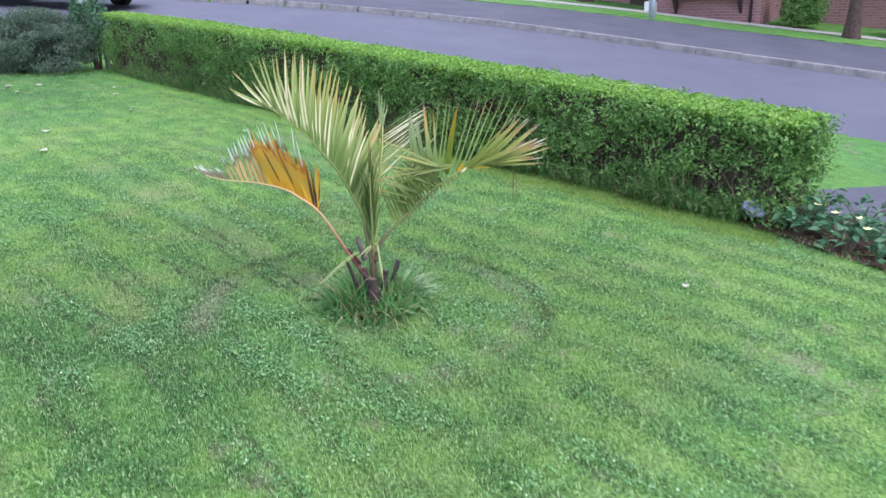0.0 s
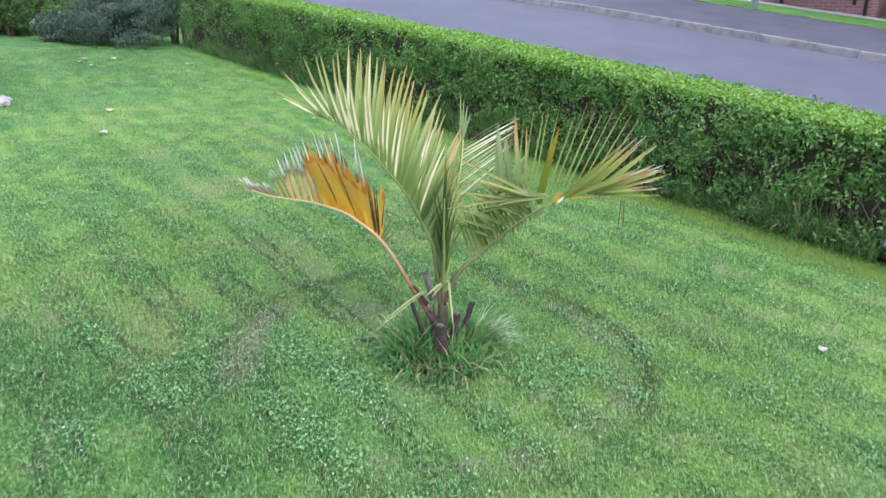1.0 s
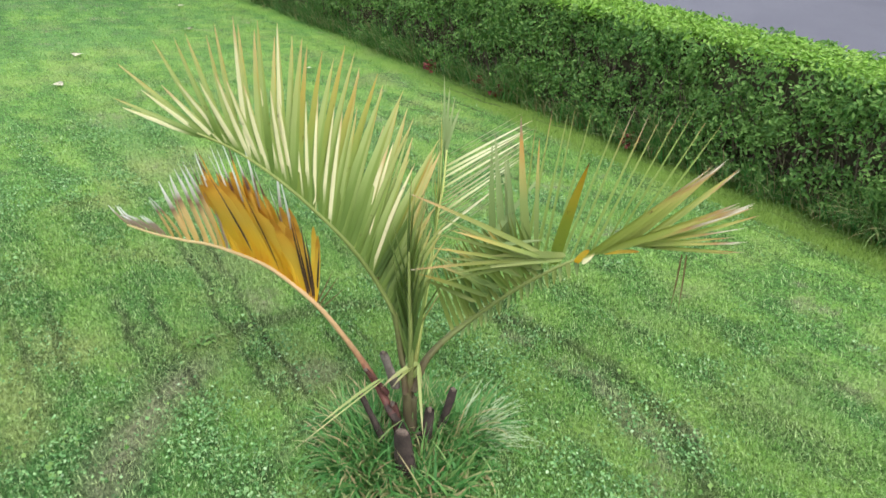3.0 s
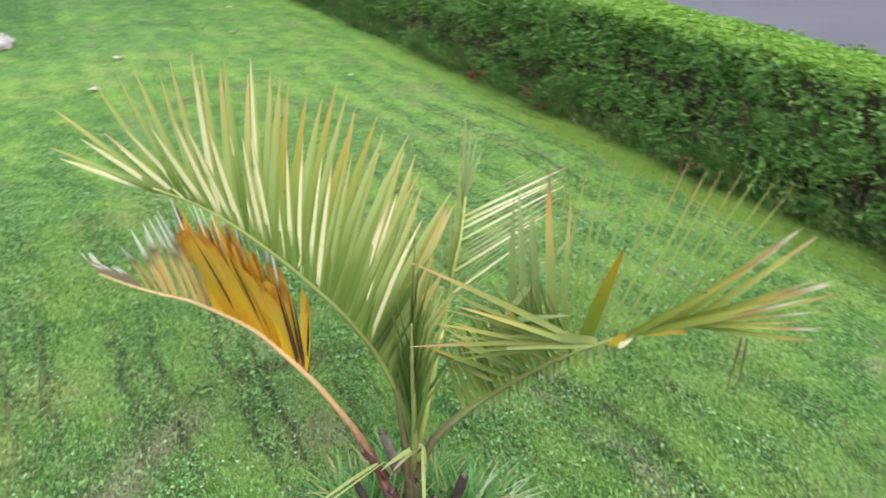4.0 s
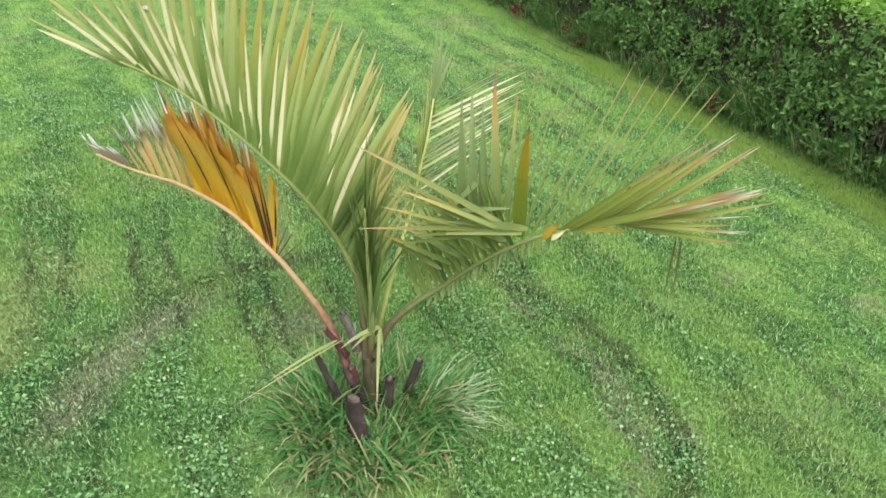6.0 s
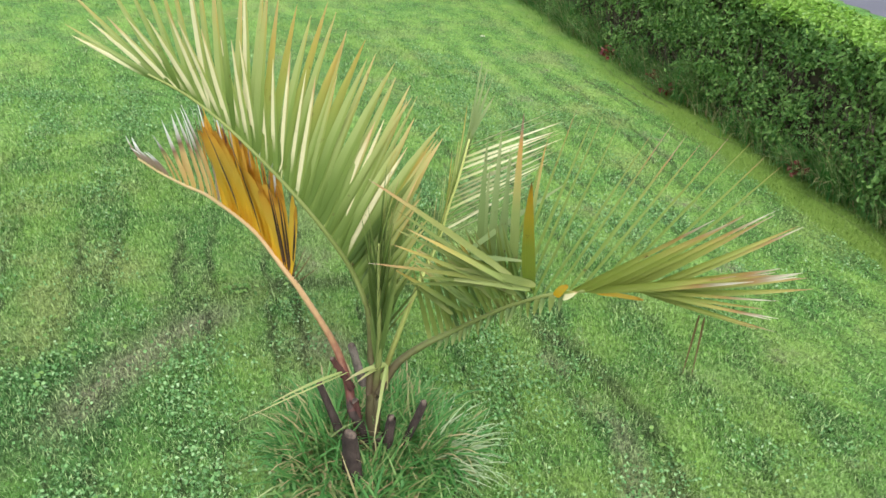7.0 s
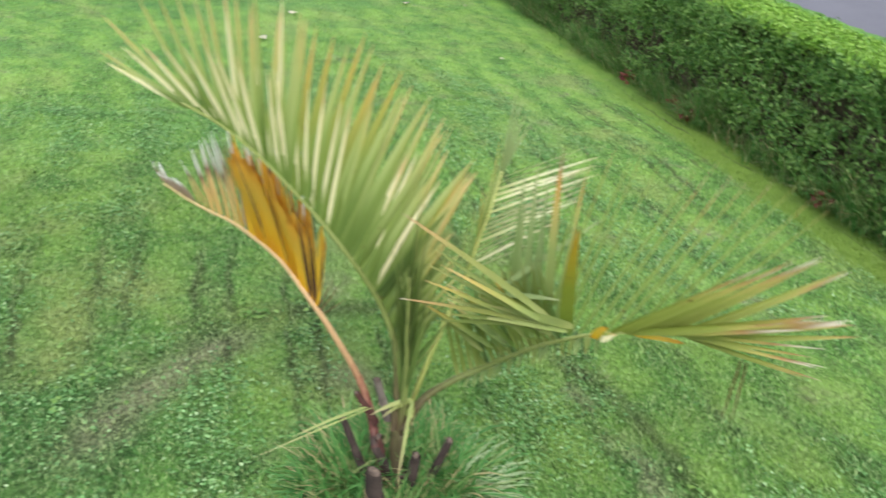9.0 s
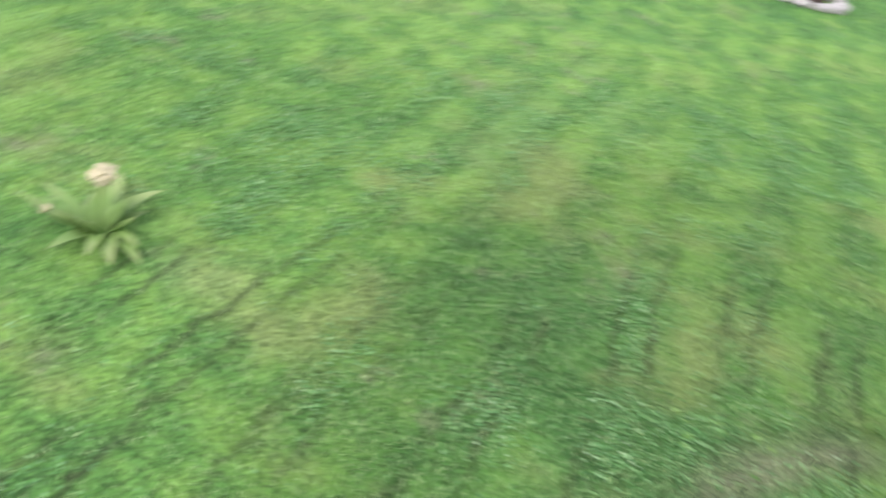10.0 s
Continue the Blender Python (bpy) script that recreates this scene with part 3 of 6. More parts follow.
ORANGE = leaflet_material("frond_orange_leaflet", ((0.0, (0.66, 0.40, 0.03)), (0.30, (0.72, 0.42, 0.03)), (0.74, (0.70, 0.36, 0.05)), (0.79, (0.15, 0.06, 0.04)), (0.88, (0.20, 0.11, 0.09)), (0.93, (0.60, 0.55, 0.52)), (1.0, (0.82, 0.81, 0.80))), (0.10, 0.05, 0.02), 0.76)
AMBER = leaflet_material("frond_amber_leaflet", ((0.0, (0.70, 0.34, 0.02)), (0.25, (0.74, 0.46, 0.03)), (0.60, (0.70, 0.47, 0.06)), (0.92, (0.74, 0.42, 0.05)), (1.0, (0.56, 0.27, 0.03))), (0.10, 0.05, 0.015), 0.76, 0.42, 0.35)
COMB = leaflet_material("cream_comb_leaflet", ((0.0, (0.50, 0.52, 0.24)), (0.25, (0.70, 0.68, 0.42)), (0.70, (0.80, 0.76, 0.54)), (1.0, (0.74, 0.60, 0.38))), through=0.2)
TAN = leaflet_material("frond_tan_leaflet", ((0.0, (0.60, 0.40, 0.13)), (0.48, (0.66, 0.45, 0.20)), (0.62, (0.26, 0.15, 0.10)), (0.74, (0.64, 0.60, 0.57)), (1.0, (0.86, 0.85, 0.84))))
BLEACHED = leaflet_material("bleached_leaflet_tip", ((0.0, (0.30, 0.20, 0.12)), (0.60, (0.34, 0.26, 0.21)), (0.76, (0.72, 0.70, 0.68)), (1.0, (0.88, 0.88, 0.88))))
DRY = leaflet_material("dry_dark_leaflet", ((0.0, (0.09, 0.045, 0.022)), (0.6, (0.035, 0.022, 0.014)), (1.0, (0.14, 0.085, 0.055))), rough=0.6, through=0.1)
TIPPED = leaflet_material("frond_brown_tipped_leaflet", ((0.0, (0.21, 0.26, 0.045)), (0.50, (0.28, 0.33, 0.07)), (0.70, (0.40, 0.36, 0.10)), (0.82, (0.40, 0.25, 0.10)), (0.90, (0.42, 0.33, 0.22)), (1.0, (0.66, 0.60, 0.50))))
FLAT = leaflet_material("frond_flat_leaflet", ((0.0, (0.15, 0.22, 0.065)), (0.6, (0.23, 0.31, 0.12)), (1.0, (0.34, 0.38, 0.18))))
FLAT_TIP = leaflet_material("flat_leaflet_with_dry_tip", ((0.0, (0.15, 0.22, 0.06)), (0.55, (0.25, 0.31, 0.10)), (0.75, (0.46, 0.38, 0.13)), (0.92, (0.56, 0.30, 0.09)), (1.0, (0.30, 0.20, 0.14))))
FOLDED = leaflet_material("folded_green_leaflet", ((0.0, (0.26, 0.30, 0.09)), (0.2, (0.17, 0.225, 0.048)), (0.7, (0.165, 0.22, 0.046)), (1.0, (0.28, 0.28, 0.085))))
FOLD_TIP = leaflet_material("folded_leaflet_with_dry_tip", ((0.0, (0.26, 0.30, 0.09)), (0.2, (0.19, 0.24, 0.05)), (0.62, (0.25, 0.27, 0.065)), (0.80, (0.42, 0.29, 0.11)), (0.93, (0.44, 0.27, 0.13)), (1.0, (0.66, 0.60, 0.50))))
THIN_GREEN = leaflet_material("thin_green_leaflet", ((0.0, (0.18, 0.26, 0.055)), (0.6, (0.24, 0.33, 0.08)), (0.82, (0.29, 0.33, 0.09)), (0.93, (0.40, 0.27, 0.11)), (1.0, (0.42, 0.30, 0.20))), through=0.4)
BROAD_TIP = leaflet_material("broad_leaflet_with_burnt_tip", ((0.0, (0.19, 0.26, 0.035)), (0.45, (0.26, 0.29, 0.035)), (0.72, (0.46, 0.33, 0.03)), (0.90, (0.52, 0.28, 0.02)), (0.97, (0.10, 0.05, 0.02)), (1.0, (0.06, 0.03, 0.02))))
BROWNED = leaflet_material("browned_leaflet", ((0.0, (0.16, 0.11, 0.05)), (0.6, (0.20, 0.15, 0.07)), (1.0, (0.26, 0.20, 0.11))))
STRAW = leaflet_material("withered_straw_leaflet", ((0.0, (0.30, 0.38, 0.12)), (0.6, (0.42, 0.47, 0.18)), (1.0, (0.52, 0.46, 0.26))))
GREY_STUB = plain_material("weathered_grey_stub", (0.13, 0.11, 0.10), (0.26, 0.22, 0.20), 25.0, 0.9, 0.2, 0.6)
RUSSET = plain_material("russet_leaf_sheath", (0.060, 0.024, 0.022), (0.120, 0.055, 0.045), 25.0, 0.8, 0.25, 0.6)
PETIOLE_G = petiole_material("green_petiole", ((0.065, 0.042, 0.026), (0.095, 0.080, 0.038)), ((0.17, 0.21, 0.065), (0.29, 0.33, 0.11)))
PETIOLE_L = petiole_material("lime_petiole", ((0.10, 0.08, 0.03), (0.18, 0.20, 0.05)), ((0.36, 0.42, 0.11), (0.52, 0.55, 0.20)))
SHEATH = petiole_material("leaf_sheath", ((0.040, 0.028, 0.022), (0.060, 0.042, 0.030)), ((0.060, 0.044, 0.030), (0.105, 0.095, 0.045)))
# Darker leaflet for inner and under parts, shade put into its colour.
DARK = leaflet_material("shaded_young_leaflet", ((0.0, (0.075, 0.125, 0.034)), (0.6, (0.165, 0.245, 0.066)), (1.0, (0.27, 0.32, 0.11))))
PETIOLE_O = petiole_material("orange_petiole", ((0.065, 0.024, 0.022), (0.17, 0.055, 0.038)), ((0.50, 0.31, 0.17), (0.52, 0.42, 0.20)))


def leaflet_mesh(name, material, bend=0.08, width=1.0, fold=0.45, wide=(0.45, 0.85, 1.0, 0.92, 0.64, 0.33, 0.04)):
    """A unit-long leaflet along +y, folded in a V along its rib, bending down to its tip; x is scaled by its width."""
    steps = (0.0, 0.06, 0.22, 0.45, 0.70, 0.88, 1.0)
    verts, faces, uvs = [], [], []
    sway = 0.8 * math.sin(37 * bend + 11 * fold)
    for t, w in zip(steps, wide):
        z = -14.0 * bend * t * t
        half = 0.5 * w * width
        for k, x in enumerate((-half, 0.0, half)):
            verts.append((x + sway * t * t, t, z + abs(x) * fold))
            uvs.append((0.5 * k, t))
    for i in range(len(steps) - 1):
        a = i * 3
        faces += [(a, a + 1, a + 4, a + 3), (a + 1, a + 2, a + 5, a + 4)]
    return mesh_from(name, verts, faces, material, uvs, True)


def leaflet_matrix(foot, tip, width, face):
    """Scale and turn of a unit leaflet that runs from foot to tip with its upper side towards face."""
    y = tip - foot
    length = y.length
    y.normalize()
    z = (face - y * face.dot(y)).normalized()
    x = y.cross(z)
    turn = Matrix((x, y, z)).transposed().to_4x4()
    return Matrix.Translation(foot) @ turn @ Matrix.Diagonal((width, length, width, 1))


def frond(name, label, points, thick, petiole, ranks, seed):
    """A frond: its stalk through the points, and leaflets by rank.
    A rank: number, from, to, reach(s, tangent, side) -> vector, its scale, width, meshes, label."""
    rnd = random.Random(seed)
    line = [p - PALM_O for p in spline(points, 60)]
    radii = [thick * (1.25 - 1.05 * (k / 59) ** 0.8) + 0.0012 for k in range(60)]
    v, f, uv = tube(line, radii, 8, 0.75)
    root = part(name, mesh_from(name, v, f, petiole, uv, True), palm, label)
    foot = Vector((0.078 + rnd.uniform(-0.012, 0.012), 0.045 + rnd.uniform(-0.012, 0.012), 0.06)) - PALM_O
    low = [q for q in spline([foot, foot.lerp(line[0], 0.6) + Vector((0, 0, 0.01)), line[0], line[2]], 10)]
    v, f, uv = tube(low, [thick * (2.3 - 1.05 * k / 9) for k in range(10)], 9, 0.7, cap=False)
    part("sheath", mesh_from("sheath", v, f, BARK if petiole == PETIOLE_O else SHEATH, uv, True), root, "dark brown fibrous leaf sheath")

    def place(s):
        k = min(max(s * 59, 0), 58.999)
        i = int(k)
        return line[i].lerp(line[i + 1], k - i), (line[i + 1] - line[i]).normalized()

    for number, s0, s1, aim, size, width, meshes, text in ranks:
        for k in range(number):
            s = s0 + (s1 - s0) * (k + rnd.uniform(-0.14, 0.14) + 0.5) / number
            foot, t = place(s)
            side = t.cross(Vector((0, 0, 1))).normalized()
            reach = Vector(aim(s, t, side)) * size
            d = reach.normalized() + Vector((rnd.gauss(0, 0.024), rnd.gauss(0, 0.024), rnd.gauss(0, 0.016)))
            tip = foot + d.normalized() * reach.length * rnd.uniform(0.93, 1.05)
            face = side + t * rnd.uniform(-0.45, 0.20) + Vector((rnd.gauss(0, 0.12), rnd.gauss(0, 0.12), 0.1))
            way = d.normalized()
            if (face - way * face.dot(way)).length < 0.7:
                face = Vector((0.35, -0.75, 0.65))
            me = meshes(s, rnd) if callable(meshes) else rnd.choice(meshes)
            part("leaflet", me, root, text, leaflet_matrix(foot, tip, (width(s) if callable(width) else width) * rnd.uniform(0.85, 1.1), face))
    return root


UP = Vector((0, 0, 1))
G = [leaflet_mesh("leaflet_green", GREEN, b, 1, f) for b, f in ((0.02, 0.35), (0.06, 0.25), (-0.03, 0.4))]
P = [leaflet_mesh("leaflet_pale", PALE, b, 1, f) for b, f in ((0.03, 0.4), (0.08, 0.6))]
O = [leaflet_mesh("leaflet_orange", ORANGE, b, 1, f) for b, f in ((0.03, 0.3), (0.06, 0.5))]
CB = [leaflet_mesh("leaflet_comb", COMB, b, 1, 0.2) for b in (0.0, 0.03)]
TN = [leaflet_mesh("leaflet_tan", TAN, b, 1, f) for b, f in ((0.03, 0.4), (0.10, 0.6))]
DK = [leaflet_mesh("leaflet_dry", DRY, b, 1, 0.9) for b in (0.05, 0.14)]
TP = [leaflet_mesh("leaflet_tipped", TIPPED, b, 1, f) for b, f in ((0.03, 0.4), (0.07, 0.6))]
OT = [leaflet_mesh("leaflet_olive", OLIVE, b, 1, f) for b, f in ((0.03, 0.35), (-0.02, 0.5))]
AM = [leaflet_mesh("leaflet_amber", AMBER, b, 1, f, (0.40, 0.80, 1.0, 1.0, 0.94, 0.76, 0.22)) for b, f in ((0.01, 0.06), (0.02, 0.10), (0.0, 0.08))]
WT = [leaflet_mesh("leaflet_bleached", BLEACHED, b, 1, 0.8) for b in (0.12, -0.10)]
FL = [leaflet_mesh("leaflet_flat", FLAT, b, 1, f) for b, f in ((0.0, 0.1), (0.03, 0.2))]
BR = [leaflet_mesh("leaflet_brown", BROWNED, 0.05, 1, 0.6)]
DG = [leaflet_mesh("leaflet_shaded", DARK, b, 1, f) for b, f in ((0.02, 0.5), (-0.02, 0.7))]
FG = [leaflet_mesh("leaflet_folded", FOLDED, b, 1, f) for b, f in ((0.02, 0.25), (0.05, 0.4))]
FT = [leaflet_mesh("leaflet_flat_tipped", FLAT_TIP, b, 1, f) for b, f in ((0.0, 0.15), (0.02, 0.2))]
TF = [leaflet_mesh("leaflet_folded_tipped", FOLD_TIP, 0.02, 1, 0.35)]
THIN = [leaflet_mesh("leaflet_thin", THIN_GREEN, b, 1, 0.4) for b in (0.02, -0.03)]
BROAD = [leaflet_mesh("leaflet_broad", BROAD_TIP, 0.0, 1, 0.2)]
SW = [leaflet_mesh("leaflet_straw", STRAW, b, 1, 0.5) for b in (0.1, 0.2)]


def keyed(*keys):
    """Leaflets whose reach is named at a few places of the stalk and glides between them: (s, x, y, z)."""
    def aim(s, t, side):
        s = min(max(s, keys[0][0]), keys[-1][0])
        for k, m in zip(keys, keys[1:]):
            if s <= m[0]:
                w = (s - k[0]) / (m[0] - k[0])
                return Vector(k[1:]).lerp(Vector(m[1:]), w)
    return aim


def some(*sets):
    """Leaflet meshes drawn by share: (share, meshes)."""
    def pick(s, r):
        v = r.random() * sum(k for k, _ in sets)
        for k, m in sets:
            v -= k
            if v <= 0:
                return r.choice(m)
        return r.choice(sets[-1][1])
    return pick


# the tall frond that leans over the lawn
TALL_KEYS = ((0.12, 0.04, 0.13, 0.27), (0.22, 0.06, 0.14, 0.30), (0.32, 0.09, 0.18, 0.36), (0.43, 0.075, 0.19, 0.355), (0.57, 0.075, 0.125, 0.375), (0.71, 0.035, 0.055, 0.375), (0.86, 0.005, -0.040, 0.325), (0.93, -0.028, -0.080, 0.255), (0.97, -0.09, -0.115, 0.18), (1.0, -0.155, -0.105, 0.055))
PALE_KEYS = ((0.25, 0.085, 0.17, 0.24), (0.43, 0.047, 0.141, 0.29), (0.57, 0.042, 0.065, 0.30), (0.71, -0.010, -0.003, 0.27), (0.86, -0.029, -0.069, 0.215), (0.94, -0.070, -0.113, 0.155), (1.0, -0.150, -0.097, 0.048))
frond("frond", "arching green frond whose leaflets stand up in a pale-tipped fan",
      [(0.075, 0.045, 0.24), (0.050, 0.075, 0.40), (0.037, 0.074, 0.503), (0.004, 0.062, 0.590), (-0.015, 0.028, 0.670), (-0.042, -0.022, 0.766), (-0.083, -0.068, 0.852), (-0.117, -0.114, 0.926), (-0.160, -0.158, 0.995), (-0.203, -0.210, 1.058), (-0.232, -0.275, 1.110)],
      0.0090, PETIOLE_G, [
          (38, 0.30, 0.995, keyed(*TALL_KEYS), 1.0, lambda s: 0.0300 - 0.0180 * max(0.0, s - 0.40) / 0.60, lambda s, r: r.choice(P if r.random() < (s - 0.70) * 1.7 else (G if r.random() < 0.7 else OT)), ""),
          (25, 0.36, 0.99, keyed(*PALE_KEYS), 1.0, lambda s: 0.0150 if s > 0.56 else 0.022, lambda s, r: r.choice(P if s > 0.60 or r.random() < 0.35 else G), "leaflet with one cream half, a sky sheen painted on"),
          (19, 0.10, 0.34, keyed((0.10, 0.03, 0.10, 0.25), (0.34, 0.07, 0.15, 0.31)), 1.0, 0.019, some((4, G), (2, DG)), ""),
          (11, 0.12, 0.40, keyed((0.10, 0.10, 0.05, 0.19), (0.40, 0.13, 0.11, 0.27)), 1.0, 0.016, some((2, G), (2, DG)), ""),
      ], 11)

# the low dying frond
SHEET = ((0.42, -0.020, 0.02, 0.245), (0.50, -0.074, 0.030, 0.270), (0.58, -0.098, 0.018, 0.285), (0.67, -0.088, 0.012, 0.255), (0.76, -0.060, -0.012, 0.200), (0.90, -0.040, -0.030, 0.090))
frond("frond", "low dying frond with bright orange leaflets and bleached grey tips",
      [(0.045, 0.010, 0.20), (-0.010, 0.045, 0.250), (-0.075, 0.060, 0.335), (-0.135, 0.015, 0.484), (-0.184, -0.010, 0.564), (-0.257, -0.012, 0.615), (-0.305, -0.022, 0.648), (-0.373, -0.030, 0.671), (-0.465, -0.038, 0.690), (-0.53, -0.055, 0.700), (-0.624, -0.068, 0.712), (-0.70, -0.088, 0.738)],
      0.0105, PETIOLE_O, [
          (18, 0.425, 0.66, keyed(*[(k, x, y - 0.01, z * 0.84) for k, x, y, z in SHEET]), 1.0, 0.042, AM, ""),
          (15, 0.43, 0.68, keyed(*[(k, x + 0.012, y + 0.02, z * 0.90) for k, x, y, z in SHEET]), 1.0, 0.036, AM, ""),
          (12, 0.47, 0.72, keyed(*[(k, x, y + 0.006, z * 1.14) for k, x, y, z in SHEET]), 1.0, 0.0135, O, "orange leaflet with a maroon and bleached tip"),
          (7, 0.70, 0.88, keyed(*[(k, x, y, z * 1.12) for k, x, y, z in SHEET]), 1.0, 0.0165, TN, "curled tan leaflet with a bleached tip"),
          (3, 0.70, 0.84, keyed(*[(k, x + 0.012, y + 0.035, z * 1.05) for k, x, y, z in SHEET]), 1.0, 0.012, TN, "curled tan leaflet with a bleached tip"),
          (6, 0.45, 0.72, keyed(*[(k, x + 0.02, y + 0.03, z * 1.24) for k, x, y, z in SHEET]), 1.0, 0.0120, WT, "bleached white curled leaflet tip"),
          (8, 0.88, 1.0, keyed((0.88, -0.030, -0.02, 0.085), (1.0, -0.075, -0.01, 0.045)), 1.0, 0.010, WT, "bleached white curled leaflet tip"),
          (5, 0.405, 0.445, keyed((0.40, 0.020, 0.02, 0.19), (0.43, -0.010, -0.02, 0.25), (0.46, -0.045, -0.03, 0.29)), 1.0, 0.0065, DK, "thin black-brown dried leaflet"),
          (3, 0.39, 0.42, keyed((0.39, 0.085, 0.02, 0.08), (0.42, 0.055, 0.0, 0.12)), 1.0, 0.0040, BR, "thin brown dried leaflet"),
          (2, 0.415, 0.43, keyed((0.41, 0.050, 0.01, 0.185), (0.43, 0.015, 0.02, 0.235)), 1.0, 0.017, AM, "narrow orange leaflet beside the stem"),
          (2, 0.50, 0.64, keyed(*[(k, x - 0.005, y - 0.025, z * 0.98) for k, x, y, z in SHEET]), 1.0, 0.0058, DK, "thin black-brown dried leaflet"),
      ], 12)

# the frond that is bent down half way
bent = frond("frond", "bent frond with tattered leaflets, orange and grey at the end",
      [(0.09, 0.06, 0.26), (0.115, 0.105, 0.345), (0.170, 0.155, 0.410), (0.225, 0.195, 0.455), (0.320, 0.205, 0.543), (0.405, 0.207, 0.615), (0.497, 0.210, 0.680), (0.564, 0.245, 0.702), (0.611, 0.292, 0.707), (0.66, 0.335, 0.694)],
      0.0105, PETIOLE_G, [
          # thin ones that lean away
          (13, 0.50, 0.98, keyed((0.48, 0.01, 0.13, 0.46), (0.60, 0.02, 0.20, 0.42), (0.72, 0.09, 0.23, 0.38), (0.84, 0.15, 0.22, 0.33), (0.98, 0.19, 0.22, 0.28)), 1.0, 0.0080, THIN, "thin leaflet leaning away"),
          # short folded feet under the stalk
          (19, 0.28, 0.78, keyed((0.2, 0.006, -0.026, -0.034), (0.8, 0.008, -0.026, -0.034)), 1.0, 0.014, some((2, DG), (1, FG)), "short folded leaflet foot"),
          # flat ones folded back along the stalk
          (19, 0.24, 0.66, keyed((0.24, -0.060, 0.0, 0.20), (0.45, -0.10, -0.03, 0.20), (0.68, -0.15, -0.03, 0.12)), 1.0, 0.0150, some((3, FG), (1, DG)), ""),
          (13, 0.30, 0.66, keyed((0.30, -0.02, 0.02, 0.24), (0.66, -0.07, -0.02, 0.19)), 1.0, 0.0125, some((3, FG), (1, DG)), ""),
          # the spread end
          (9, 0.78, 1.0, keyed((0.78, 0.27, -0.04, 0.28), (0.90, 0.24, 0.16, 0.20), (1.0, 0.22, 0.22, 0.16)), 1.0, 0.0150, TP, "green leaflet with a dry brown and grey tip"),
          (11, 0.82, 1.0, keyed((0.84, 0.31, 0.06, 0.12), (0.92, 0.30, 0.14, 0.10), (1.0, 0.29, 0.18, 0.05)), 1.0, 0.0165, TP, "green leaflet with a dry brown and grey tip"),
          (6, 0.92, 1.0, keyed((0.92, 0.28, 0.10, 0.045), (0.96, 0.28, 0.06, 0.02), (1.0, 0.24, 0.03, -0.015)), 1.0, 0.0105, TP, "green leaflet with a dry brown and grey tip"),
      ], 13)


def leaf_between(holder, meshes, foot, tip, width, text="", face=(0.1, -1.0, 0.25)):
    part("leaflet", random.choice(meshes), holder, text, leaflet_matrix(Vector(foot) - PALM_O, Vector(tip) - PALM_O, width, Vector(face)))


